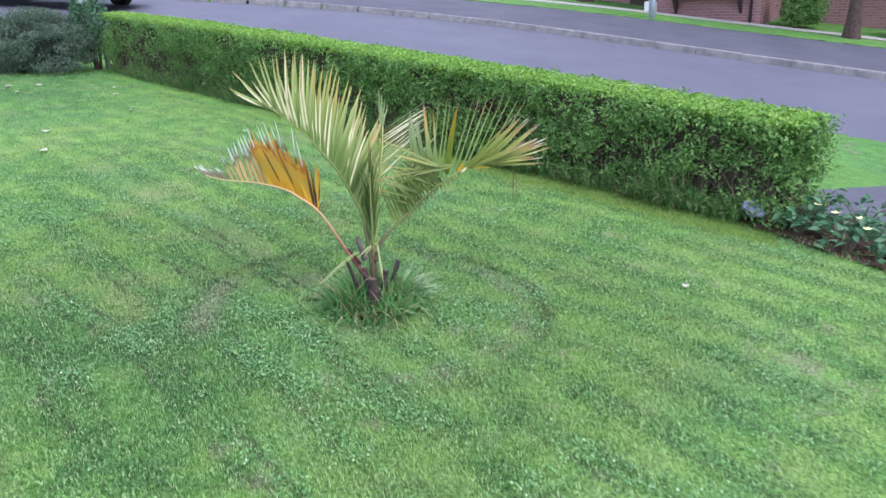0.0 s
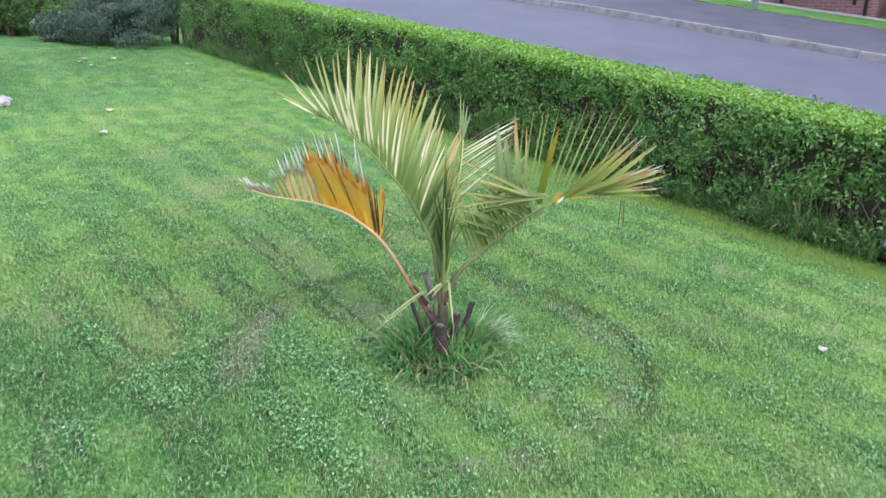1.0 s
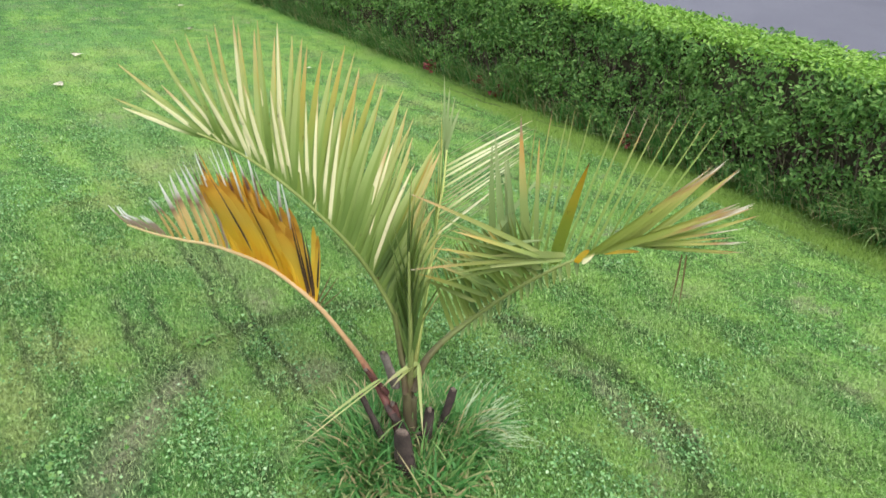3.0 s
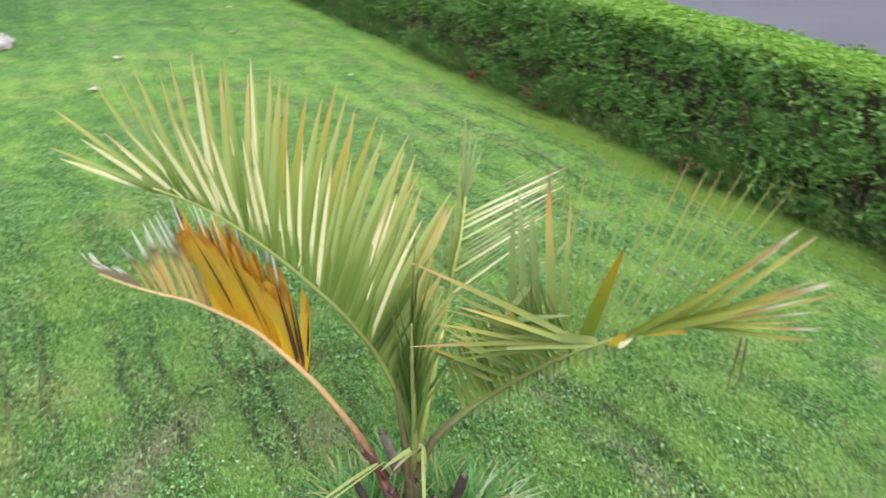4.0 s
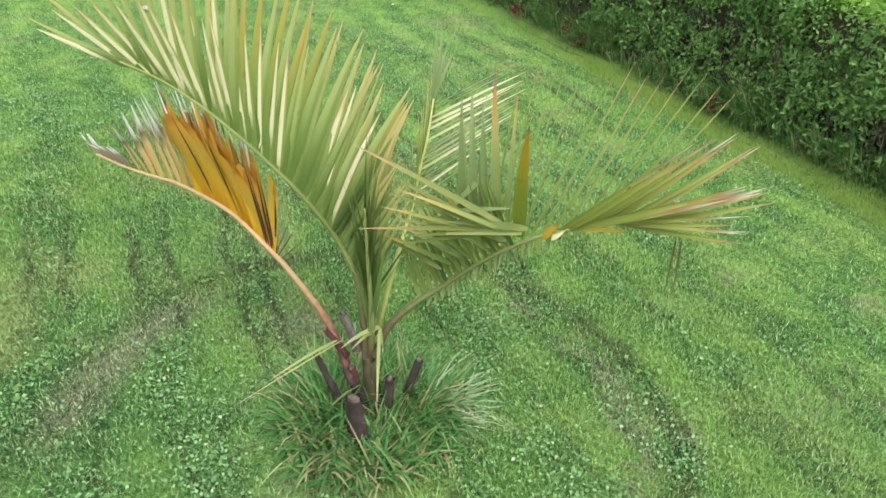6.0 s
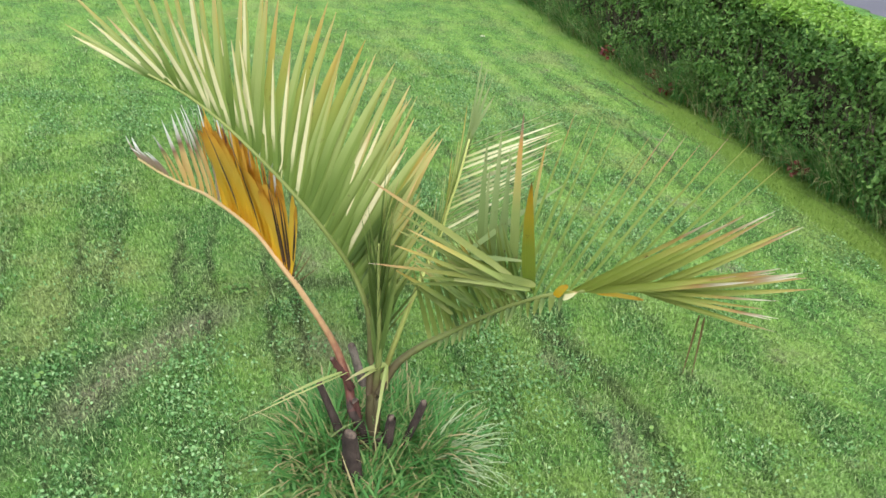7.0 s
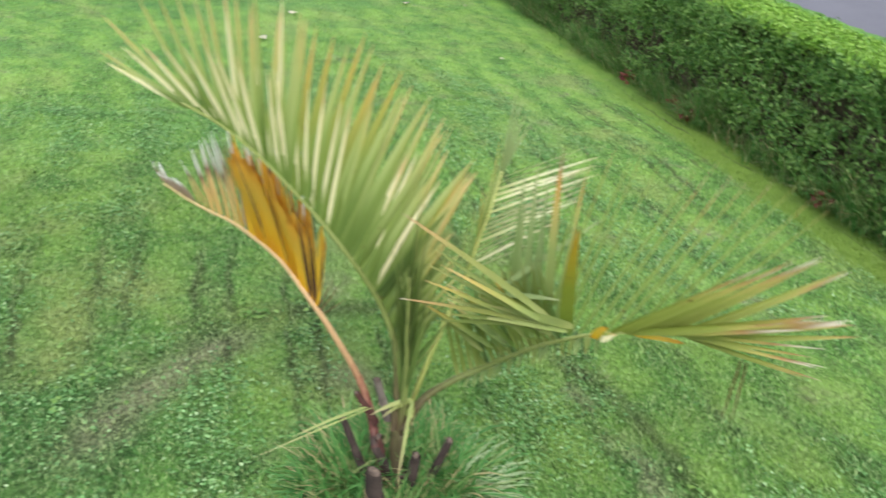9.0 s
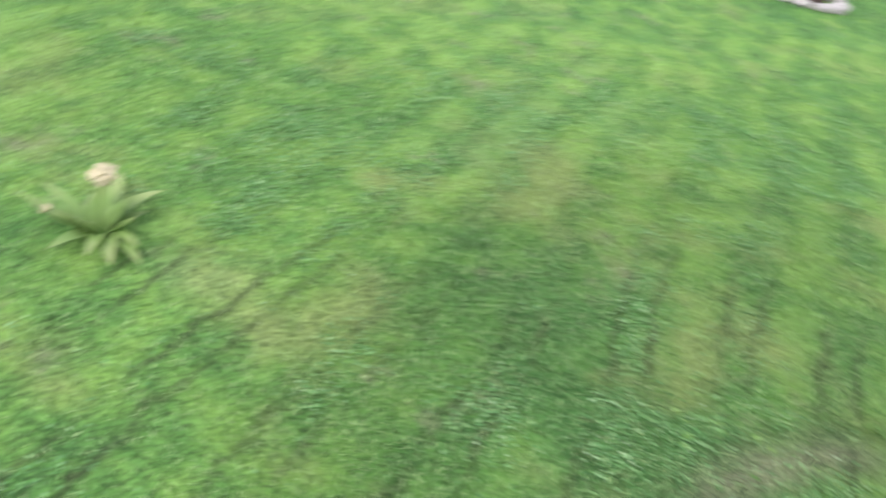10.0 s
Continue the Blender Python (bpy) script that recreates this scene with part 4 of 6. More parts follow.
def tattered_middle():
    """Leaflets of the bent frond that stand up flat, cross each other, or are folded back over the middle."""
    rnd = random.Random(21)
    # flat grey-green blades that stand up
    for foot, tip, w, kind in (((0.288, 0.205, 0.60), (0.262, 0.215, 0.985), 0.021, FL), ((0.318, 0.205, 0.62), (0.262, 0.285, 0.985), 0.022, FL), ((0.350, 0.207, 0.62), (0.300, 0.270, 0.95), 0.020, FL),
                               ((0.388, 0.205, 0.63), (0.322, 0.250, 1.045), 0.024, FT), ((0.335, 0.207, 0.62), (0.285, 0.300, 0.93), 0.018, FL), ((0.405, 0.207, 0.65), (0.370, 0.290, 0.98), 0.013, FT), ((0.30, 0.205, 0.60), (0.245, 0.26, 0.90), 0.016, FL)):
        leaf_between(bent, kind, foot, tip, w, "upright flat grey-green leaflet")
    leaf_between(bent, BROAD, (0.462, 0.160, 0.690), (0.565, -0.080, 1.066), 0.030, "broad leaflet with a burnt orange tip", (0.3, -1, 0.1))
    # two that lie across the upright ones
    leaf_between(bent, FL, (0.285, 0.150, 0.725), (0.352, 0.440, 0.838), 0.015, "leaflet lying across the upright ones", (0.2, -0.6, 0.9))
    leaf_between(bent, FL, (0.290, 0.150, 0.715), (0.420, 0.200, 0.745), 0.013, "leaflet lying across the upright ones", (0.2, -0.7, 0.8))
    # folded back over the middle from the bend
    for foot, tip, w, kind in (((0.455, 0.110, 0.735), (0.155, -0.022, 0.932), 0.015, TF), ((0.500, 0.110, 0.742), (0.120, 0.002, 0.704), 0.012, TF), ((0.500, 0.105, 0.750), (0.330, 0.055, 0.752), 0.019, FG),
                               ((0.440, 0.105, 0.728), (0.215, -0.005, 0.865), 0.012, FG), ((0.450, 0.10, 0.732), (0.195, 0.0, 0.815), 0.011, FG), ((0.430, 0.10, 0.722), (0.185, 0.01, 0.775), 0.011, OT), ((0.440, 0.105, 0.722), (0.235, 0.02, 0.70), 0.012, FG),
                               ((0.470, 0.105, 0.735), (0.240, 0.0, 0.835), 0.012, OT), ((0.410, 0.10, 0.712), (0.205, 0.03, 0.665), 0.011, FG), ((0.500, 0.105, 0.736), (0.290, 0.03, 0.725), 0.014, SW), ((0.400, 0.11, 0.70), (0.22, 0.02, 0.74), 0.011, FG)):
        foot = Vector(foot) + Vector((rnd.uniform(-0.008, 0.008), rnd.uniform(-0.01, 0.01), rnd.uniform(-0.006, 0.006)))
        leaf_between(bent, kind, foot, tip, w, "leaflet folded back across the middle", (0.1, -0.6, 0.8))
    for k in range(12):
        u = k / 11
        foot = Vector((0.26 + 0.20 * u, 0.160 - 0.03 * u, 0.545 + 0.165 * u)) + Vector((rnd.gauss(0, 0.01), rnd.gauss(0, 0.01), rnd.gauss(0, 0.01)))
        tip = foot + Vector((rnd.uniform(-0.20, -0.08), rnd.uniform(-0.10, 0.0), rnd.uniform(0.03, 0.17)))
        leaf_between(bent, rnd.choice((FG, OT, G)), foot, tip, rnd.uniform(0.011, 0.016), "leaflet folded back across the middle", (0.1, -0.8, 0.4))
    leaf_between(bent, AM, (0.520, 0.170, 0.700), (0.540, 0.150, 0.752), 0.018, "short broken orange leaflet at the bend", (0.3, -1, 0.1))
    leaf_between(bent, [P[0]], (0.530, 0.185, 0.702), (0.560, 0.175, 0.712), 0.022, "pale broken leaflet foot at the bend", (0.3, -1, 0.4))
    leaf_between(bent, AM, (0.575, 0.245, 0.700), (0.655, 0.315, 0.694), 0.010, "orange-edged leaflet along the stalk", (0.2, -0.8, 0.6))
    for dx in (0.0, 0.012):
        leaf_between(bent, BR, (0.762 + dx, 0.376, 0.665), (0.752 + dx * 1.8, 0.395, 0.480), 0.005, "broken brown leaflet hanging down")


tattered_middle()

# the frond behind
back = frond("frond", "upright back frond with narrow cream-edged leaflets",
      [(0.08, 0.07, 0.26), (0.078, 0.15, 0.40), (0.070, 0.236, 0.514), (0.055, 0.325, 0.599), (0.058, 0.361, 0.690), (0.068, 0.385, 0.769), (0.066, 0.425, 0.87)],
      0.0065, PETIOLE_L, [
          (17, 0.60, 0.99, keyed((0.60, 0.19, 0.10, 0.16), (0.78, 0.25, 0.09, 0.18), (1.0, 0.23, 0.05, 0.13)), 1.0, 0.0072, CB, "narrow cream-edged leaflet"),
          (10, 0.45, 0.98, keyed((0.42, -0.06, 0.12, 0.16), (1.0, -0.06, 0.14, 0.17)), 1.0, 0.0075, G, ""),
          (7, 0.50, 0.80, keyed((0.50, 0.02, 0.05, 0.20), (0.80, -0.01, 0.06, 0.24)), 1.0, 0.007, some((1, OT), (2, G)), "narrow upright leaflet"),
      ], 14)

for k in range(4):
    leaf_between(back, FL, (0.064 - 0.002 * k, 0.420 + 0.004 * k, 0.80 + 0.02 * k), (0.022 + 0.016 * k, 0.510, 1.065 - 0.03 * k), 0.011, "pale flat end leaflet standing up")

# the young middle spear
frond("spear", "unopened dark green middle spear of folded leaflets",
      [(0.075, 0.055, 0.22), (0.085, 0.070, 0.38), (0.095, 0.060, 0.58), (0.105, 0.050, 0.72)],
      0.010, PETIOLE_G, [
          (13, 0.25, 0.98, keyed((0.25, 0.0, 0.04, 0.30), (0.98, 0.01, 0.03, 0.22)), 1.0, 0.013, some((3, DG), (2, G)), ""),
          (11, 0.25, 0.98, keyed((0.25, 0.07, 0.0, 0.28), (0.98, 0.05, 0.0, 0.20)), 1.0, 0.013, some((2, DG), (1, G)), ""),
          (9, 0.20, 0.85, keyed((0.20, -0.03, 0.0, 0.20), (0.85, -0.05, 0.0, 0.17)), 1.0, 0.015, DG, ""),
          (4, 0.60, 0.98, keyed((0.60, 0.02, 0.02, 0.32), (0.98, 0.01, 0.05, 0.27)), 1.0, 0.009, some((1, OT), (1, G)), "thin browned leaflet"),
      ], 15)


def stub(foot, top, r0, r1, label, tone=None):
    """A cut leaf stalk: fibrous, toothed along both edges, with a pale cut end."""
    a, b = Vector(foot), Vector(top)
    pts = [a.lerp(b, k / 6) + (b - a).cross(UP) * 0.05 * math.sin(k * 0.52) - PALM_O for k in range(7)]
    v, f, uv = tube(pts, [r0 + (r1 - r0) * (k / 6) ** 0.7 + 0.0012 * (k % 2) for k in range(7)], 9, 0.62, cap=False)
    # short teeth along both edges
    t = (b - a).normalized()
    side = t.cross(UP).normalized()
    for k in range(1, 6):
        for sign in (-1, 1):
            c = a.lerp(b, (k + 0.3 * sign) / 6) - PALM_O
            r = r0 + (r1 - r0) * k / 6
            m = len(v)
            v += [c + side * sign * r * 0.8 - t * 0.006 + UP * 0.003, c + side * sign * r * 0.8 + t * 0.006 + UP * 0.003, c + side * sign * r * 0.8 - UP * 0.004, c + side * sign * (r + 0.007) + t * 0.006]
            uv += [(0.0, 0.5)] * 4
            f += [(m, m + 1, m + 3, m + 2)]
    ob = part("cut_stub", mesh_from("cut_stub", v, f, tone or BARK, uv, True), palm, label)
    bm = bmesh.new()
    t = (pts[-1] - pts[-2]).normalized()
    m = Matrix.Translation(pts[-1] + t * 0.001) @ t.to_track_quat("Z", "Y").to_matrix().to_4x4() @ Matrix.Rotation(0.25, 4, "X")
    bmesh.ops.create_cone(bm, cap_ends=True, segments=9, radius1=r1 * 0.90, radius2=r1 * 0.50, depth=0.008, matrix=m @ Matrix.Diagonal((1, 0.62, 1, 1)))
    part("cut_end", from_bmesh("cut_end", bm, CUT), ob, "pale cut end")


stub((0.108, -0.050, 0.00), (0.106, -0.058, 0.208), 0.043, 0.024, "thick dark fibrous cut leaf base")
stub((0.035, 0.000, 0.05), (-0.022, -0.044, 0.292), 0.021, 0.012, "dark cut leaf stalk with spines")
stub((0.020, 0.035, 0.25), (-0.031, 0.010, 0.338), 0.012, 0.009, "thin dark red-brown cut leaf stalk", RUSSET)
stub((0.036, 0.060, 0.26), (0.014, 0.040, 0.388), 0.016, 0.013, "grey-brown cut leaf stalk", GREY_STUB)
stub((0.062, 0.025, 0.08), (0.040, 0.022, 0.230), 0.022, 0.014, "dark red-brown leaf sheath", RUSSET)
stub((0.135, 0.100, 0.05), (0.186, 0.138, 0.235), 0.019, 0.014, "dark cut leaf stalk with spines")
stub((0.120, 0.055, 0.06), (0.142, 0.060, 0.208), 0.020, 0.014, "dark cut leaf stalk with a pale end")
stub((0.075, 0.045, -0.04), (0.078, 0.055, 0.12), 0.062, 0.040, "dark fibrous short trunk")

# withered leaf folded over the foot
KNOT = (0.100, 0.083, 0.346)
for foot, tip, w in ((KNOT, (0.020, 0.0, 0.326), 0.016), ((0.020, 0.0, 0.326), (-0.110, -0.150, 0.255), 0.010), ((0.03, 0.01, 0.325), (-0.15, -0.24, 0.205), 0.005), (KNOT, (0.158, -0.028, 0.185), 0.010), (KNOT, (0.045, 0.01, 0.315), 0.012), (KNOT, (0.125, 0.055, 0.285), 0.011), ((0.09, 0.07, 0.30), KNOT, 0.014)):
    part("leaflet", random.choice(SW), palm, "withered straw-coloured leaflet folded over the foot", leaflet_matrix(Vector(foot) - PALM_O, Vector(tip) - PALM_O, w, Vector((0.1, -0.3, 1))))


def curled_blades(name, feet, lengths, lean, curl, yaw, width, material, rng, base):
    """Long blades that start at a lean and curl over more and more; six steps each."""
    n = len(feet)
    d = np.c_[np.cos(yaw), np.sin(yaw), np.zeros(n)]
    side = np.c_[-d[:, 1], d[:, 0], np.zeros(n)]
    swing = rng.normal(0, 0.5, n)
    c, rows = feet.copy(), []
    wide = (0.8, 1.0, 0.95, 0.8, 0.5, 0.06)
    for k in range(6):
        rows += [c - side * (width * wide[k] * 0.5), c + side * (width * wide[k] * 0.5)]
        a = lean + curl * (k + 0.5) / 5
        c = c + (d * np.sin(a)[:, None] + side * (np.sin(a) * swing * k / 5)[:, None] + np.c_[np.zeros(n), np.zeros(n), np.cos(a)]) * (lengths / 5)[:, None]
        floor = ground_z(c[:, 0], c[:, 1]) + 0.006
        c[:, 2] = np.maximum(c[:, 2], floor)
    verts = np.stack(rows, 1).reshape(-1, 3) - np.array(base)
    i = np.arange(n) * 12
    faces = np.concatenate([np.c_[i + 2 * k, i + 2 * k + 1, i + 2 * k + 3, i + 2 * k + 2] for k in range(5)])
    return mesh_from(name, verts, faces, material)


def palm_tuft():
    """Unmown grass among the stubs: separate clumps that lean out in their own ways, pale fallen blades and dead bits."""
    rng = np.random.default_rng(8)
    centre = np.array([0.055, 0.045])
    base = at_ground(*centre)
    turn = rng.uniform(0, 2 * math.pi, 70)
    far = 0.205 * np.sqrt(rng.uniform(0.04, 1, 70))
    clumps = centre + np.c_[np.cos(turn) * far * 1.05, np.sin(turn) * far]
    lean_way = turn + rng.normal(0, 1.3, 70) * np.where(far < 0.13, 1.6, 0.8)
    tall = rng.uniform(0.6, 1.15, 70)
    # the places in front of the low stub stay short, and the side away from the lawn's middle grows longest
    gap = np.exp(-((clumps[:, 0] - 0.15) ** 2 + (clumps[:, 1] + 0.10) ** 2) / 0.0020)
    tall *= (1.30 - 0.30 * np.clip(far / 0.12, 0, 1)) * (1 - 0.25 * gap) * (1 + 0.10 * np.clip((clumps[:, 0] + clumps[:, 1] - 0.15) / 0.2, -0.6, 1))
    kinds = (("unmown long green grass tuft round the palm foot", 2700, 0.10, 0.215, 2.1, 0.0098, TALL, 0.030),
             ("pale fallen grass blades round the palm foot", 700, 0.10, 0.22, 2.5, 0.0075, TUFT_PALE, 0.030),
             ("short pale undergrowth round the palm foot", 900, 0.04, 0.10, 1.5, 0.0055, TUFT_PALE, 0.045),
             ("short dark grass between the palm stubs", 2300, 0.12, 0.23, 1.3, 0.0090, TALL, 0.036))
    for text, n, h0, h1, curl, w, mat, spread in kinds:
        k = rng.integers(0, len(clumps), n) if "between" not in text else rng.choice(np.nonzero(far < 0.155)[0], n)
        p = clumps[k] + rng.normal(0, spread, (n, 2))
        feet = np.c_[p, ground_z(*p.T) - 0.005]
        size = rng.uniform(h0, h1, n) * tall[k]
        yaw = lean_way[k] + rng.normal(0, 1.15, n)
        ob = new("grass_tuft", curled_blades("grass_tuft", feet, size, rng.uniform(0.0, 0.45, n), rng.uniform(0.2, 1.0, n) * curl, yaw, w, mat, rng, base))
        ob.location = base
        tagged(ob, text, "grass", kind="stuff")
    # a sheaf of bleached blades swept over on the far side
    n = 85
    p = np.array([0.19, 0.15]) + rng.normal(0, 0.035, (n, 2))
    feet = np.c_[p, ground_z(*p.T) - 0.004]
    ob = new("grass_tuft", curled_blades("grass_tuft", feet, rng.uniform(0.14, 0.28, n), rng.uniform(0.3, 0.8, n), rng.uniform(0.7, 1.4, n), rng.normal(0.75, 0.5, n), 0.0060, BLEACHED_GRASS, rng, base))
    ob.location = base
    tagged(ob, "bleached grass blades swept over beside the palm foot", "grass", kind="stuff")


palm_tuft()

# ---- grass and weeds at the hedge foot ----


def foot_grass():
    rng = np.random.default_rng(51)
    n = 26000
    u = rng.uniform(0, 12.4, n)
    clumps = 0.5 + 0.5 * np.sin(u * 2.3) * np.sin(u * 5.9 + 1)
    keep = rng.random(n) < (0.25 + 0.75 * clumps) * np.clip(0.25 + u / 5, 0, 1)
    u, clumps = u[keep], clumps[keep]
    n = len(u)
    du, dv = np.array([0.8286, -0.5598]), np.array([-0.5598, -0.8286])
    out = rng.normal(-0.02, 0.06, n)
    xy = np.array([-8.1, 9.28]) + u[:, None] * du + out[:, None] * dv
    feet = np.c_[xy, ground_z(xy[:, 0], xy[:, 1]) - 0.01]
    a = math.atan2(dv[1], dv[0]) + rng.normal(0, 0.9, n)
    base = at_ground(-1.0, 4.6)
    for text, share, mat in (("uncut tufts of grass along the hedge foot", rng.random(n) < 0.6, TALL), ("pale and straw-coloured grass along the hedge foot", rng.random(n) < 0.35, TUFT_PALE)):
        m = share.sum()
        ob = new("verge_grass", curled_blades("verge_grass", feet[share], rng.uniform(0.06, 0.20, m) + 0.34 * clumps[share] * rng.random(m), rng.uniform(0.0, 0.5, m), rng.uniform(0.2, 1.7, m), a[share], 0.007, mat, rng, base))
        ob.location = base
        tagged(ob, text, "grass", kind="stuff")


foot_grass()

SOIL = plain_material("bark_mulch_soil", (0.060, 0.040, 0.032), (0.11, 0.065, 0.050), 18.0, 0.95, 0.1, 0.8)
BED_LEAF = leaf_material("bed_plant_leaf", (0.030, 0.095, 0.045), (0.070, 0.19, 0.085), (0.18, 0.33, 0.16))
RED_LEAF = leaf_material("red_brown_leaf", (0.09, 0.02, 0.02), (0.20, 0.04, 0.035), (0.32, 0.09, 0.06))
BLUE_LEAF = leaf_material("blue_green_needle", (0.026, 0.060, 0.036), (0.090, 0.150, 0.094), (0.26, 0.33, 0.23), 0.1, 0.6)
# Solid inside of the conifer; the shade between its sprays is in this colour.
CONIFER_CORE = plain_material("conifer_inner_shade", (0.012, 0.022, 0.015), (0.035, 0.050, 0.035), 14.0)
YELLOW_LEAF = leaf_material("yellow_green_leaf", (0.045, 0.105, 0.025), (0.105, 0.205, 0.048), (0.23, 0.34, 0.10))
WEED_LEAF = leaflet_material("weed_leaf_green", ((0.0, (0.16, 0.26, 0.07)), (0.5, (0.23, 0.36, 0.10)), (1.0, (0.36, 0.42, 0.17))))
PETAL = plain_material("fallen_petal", (0.80, 0.74, 0.58), (0.88, 0.84, 0.74), 40.0, 0.6)
CREAM = plain_material("cream_flower", (0.46, 0.40, 0.24), (0.60, 0.53, 0.36), 50.0, 0.7)
LEMON = plain_material("lemon_flower", (0.72, 0.74, 0.30), (0.80, 0.80, 0.45), 50.0, 0.6)
STONE = plain_material("pale_stone", (0.34, 0.32, 0.31), (0.52, 0.48, 0.47), 12.0, 0.85, 0.2, 0.6)
POST = plain_material("weathered_post", (0.20, 0.19, 0.235), (0.31, 0.295, 0.35), 9.0, 0.85, 0.2, 0.5)
TRUNK = plain_material("tree_bark", (0.060, 0.042, 0.036), (0.12, 0.09, 0.075), 16.0, 0.95, 0.15, 0.9)
PLASTIC = plain_material("pale_plastic", (0.15, 0.18, 0.25), (0.32, 0.36, 0.44), 20.0, 0.3, 0.5)


def mound(size, count, rng, lumps=9, grain=(0.30, 0.46), flat=1.0):
    """Leaf places and directions over a lumpy low mound."""
    picks, out = [], []
    for k in range(lumps):
        a, r = rng.uniform(0, 2 * math.pi), rng.uniform(0, 0.62 if flat == 1 else 0.88)
        c = np.array([math.cos(a) * r * size[0], math.sin(a) * r * size[1], size[2] * rng.uniform(0.30 if grain[0] > 0.25 else 0.12, 0.62 if grain[0] > 0.25 else 0.85) * (1 if grain[0] > 0.25 else min(1.0, 1.42 - r))])
        rad = np.array([size[0], size[1], size[2]]) * rng.uniform(*grain) * np.array([1, 1, flat])
        n = count // lumps
        d = rng.normal(size=(n, 3))
        d /= np.linalg.norm(d, axis=1)[:, None]
        p = c + d * rad * (1 + rng.normal(0, 0.13, (n, 1)))
        picks.append(p)
        out.append(d)
    p, d = np.concatenate(picks), np.concatenate(out)
    m = p[:, 2] > 0.02
    return p[m], d[m]


def shrub(name, place, size, count, leaf, material, label, seed, aspect=0.5, lumps=9, spread=0.6, stems=7, height0=0.0, grain=(0.30, 0.46), flat=1.0):
    rng = np.random.default_rng(seed)
    root = thing(name, place, label, "shrub")
    p, d = mound(size, count, rng, lumps, grain, flat)
    p[:, 2] += height0
    v, f = leaf_cards(p, d, leaf, spread, rng, aspect)
    ob = part("foliage", mesh_from("foliage", v, f, material), root)
    ob["kind"] = "stuff"
    if flat < 1:
        bm = bmesh.new()
        bmesh.ops.create_icosphere(bm, subdivisions=4, radius=1.0)
        for q in bm.verts:
            q.co *= 0.86 + 0.22 * noise.noise(q.co * 3.1)
            q.co = Vector((q.co.x * size[0] * 0.60, q.co.y * size[1] * 0.60, max(0.0, 0.36 * size[2] + q.co.z * size[2] * 0.38)))
        part("inner_mass", from_bmesh("inner_mass", bm, CONIFER_CORE, smooth_faces=True), root, "dark shaded inside of the shrub")
    for k in range(stems):
        a = 2 * math.pi * k / stems + rng.uniform(0, 0.6)
        tip = Vector((math.cos(a) * size[0] * 0.55, math.sin(a) * size[1] * 0.55, height0 + size[2] * rng.uniform(0.5, 0.8)))
        pts = spline([(math.cos(a) * 0.04, math.sin(a) * 0.04, -0.03), tip * 0.5 + Vector((0, 0, 0.05)), tip], 8)
        v, f, uv = tube(pts, [0.022 * (1 - 0.8 * i / 7) for i in range(8)], 6)
        part("branch", mesh_from("branch", v, f, TRUNK, uv, True), root)
    return root


shrub("conifer_shrub", at_ground(-9.20, 8.86), (1.12, 0.88, 1.24), 60000, 0.050, BLUE_LEAF, "spreading blue-green conifer shrub at the lawn edge", 61, 0.28, 190, 0.7, grain=(0.14, 0.24), flat=0.45)
shrub("conifer_shrub", at_ground(-10.35, 8.55), (0.55, 0.45, 0.55), 3000, 0.09, BLUE_LEAF, "low dark blue-green conifer shrub beside the larger one", 62, 0.3, 8, 0.5)
shrub("shrub", at_ground(-8.50, 9.42), (0.42, 0.42, 1.15), 5200, 0.05, BED_LEAF, "loose dark green shrub with dark stems at the hedge end", 63, 0.5, 9, 0.8, 9, 0.18)
build_hedge("hedge", (-17.5, 7.25), (-10.9, 9.20), 0.5, 1.20, 1.16, 120000, 9, "clipped green boundary hedge beyond the conifer shrub", 0.05)


for k, (x, y, size, mat, text) in enumerate(((-11.7, 8.70, (0.55, 0.35, 0.95), YELLOW_LEAF, "loose mid green shrub along the lawn edge"), (-12.7, 8.42, (0.60, 0.38, 0.9), HEDGE_LEAF, "loose mid green shrub along the lawn edge"),
                                             (-13.8, 8.12, (0.6, 0.4, 0.95), YELLOW_LEAF, "loose mid green shrub along the lawn edge"), (-12.2, 8.40, (0.30, 0.28, 0.36), BLUE_LEAF, "small grey-green shrub at the lawn edge"))):
    shrub("shrub", at_ground(x, y), size, 5200, 0.085, mat, text, 110 + k, 0.35, 12, 0.9, 8, 0.15)


def gate_post():
    root = thing("fence_post", at_ground(-8.52, 9.72), "slim weathered grey post beside the hedge", "post")
    bm = bmesh.new()
    bmesh.ops.create_cube(bm, size=1, matrix=Matrix.Translation((0, 0, 0.30)) @ Matrix.Diagonal((0.07, 0.06, 0.68, 1)))
    bmesh.ops.bevel(bm, geom=bm.edges[:], offset=0.012, segments=2, affect="EDGES")
    part("post", from_bmesh("post", bm, POST), root)
    bm = bmesh.new()
    bmesh.ops.create_cone(bm, cap_ends=True, segments=4, radius1=0.045, radius2=0.012, depth=0.04, matrix=Matrix.Translation((0, 0, 0.655)) @ Matrix.Rotation(radians(45), 4, "Z"))
    part("cap", from_bmesh("cap", bm, POST), root)


gate_post()


def red_clump(x, y, n, seed, label):
    rng = np.random.default_rng(seed)
    p = rng.normal(0, 1, (n, 3)) * np.array([0.045, 0.035, 0.03]) + np.array([0, 0, 0.08])
    p[:, 2] = np.abs(p[:, 2])
    v, f = leaf_cards(p, np.tile([0, -0.3, 1.0], (n, 1)), 0.05, 0.7, rng, 0.7)
    ob = new("red_leaf_plant", mesh_from("red_leaf_plant", v, f, RED_LEAF))
    ob.location = at_ground(x, y)
    tagged(ob, label, "plant", kind="stuff")


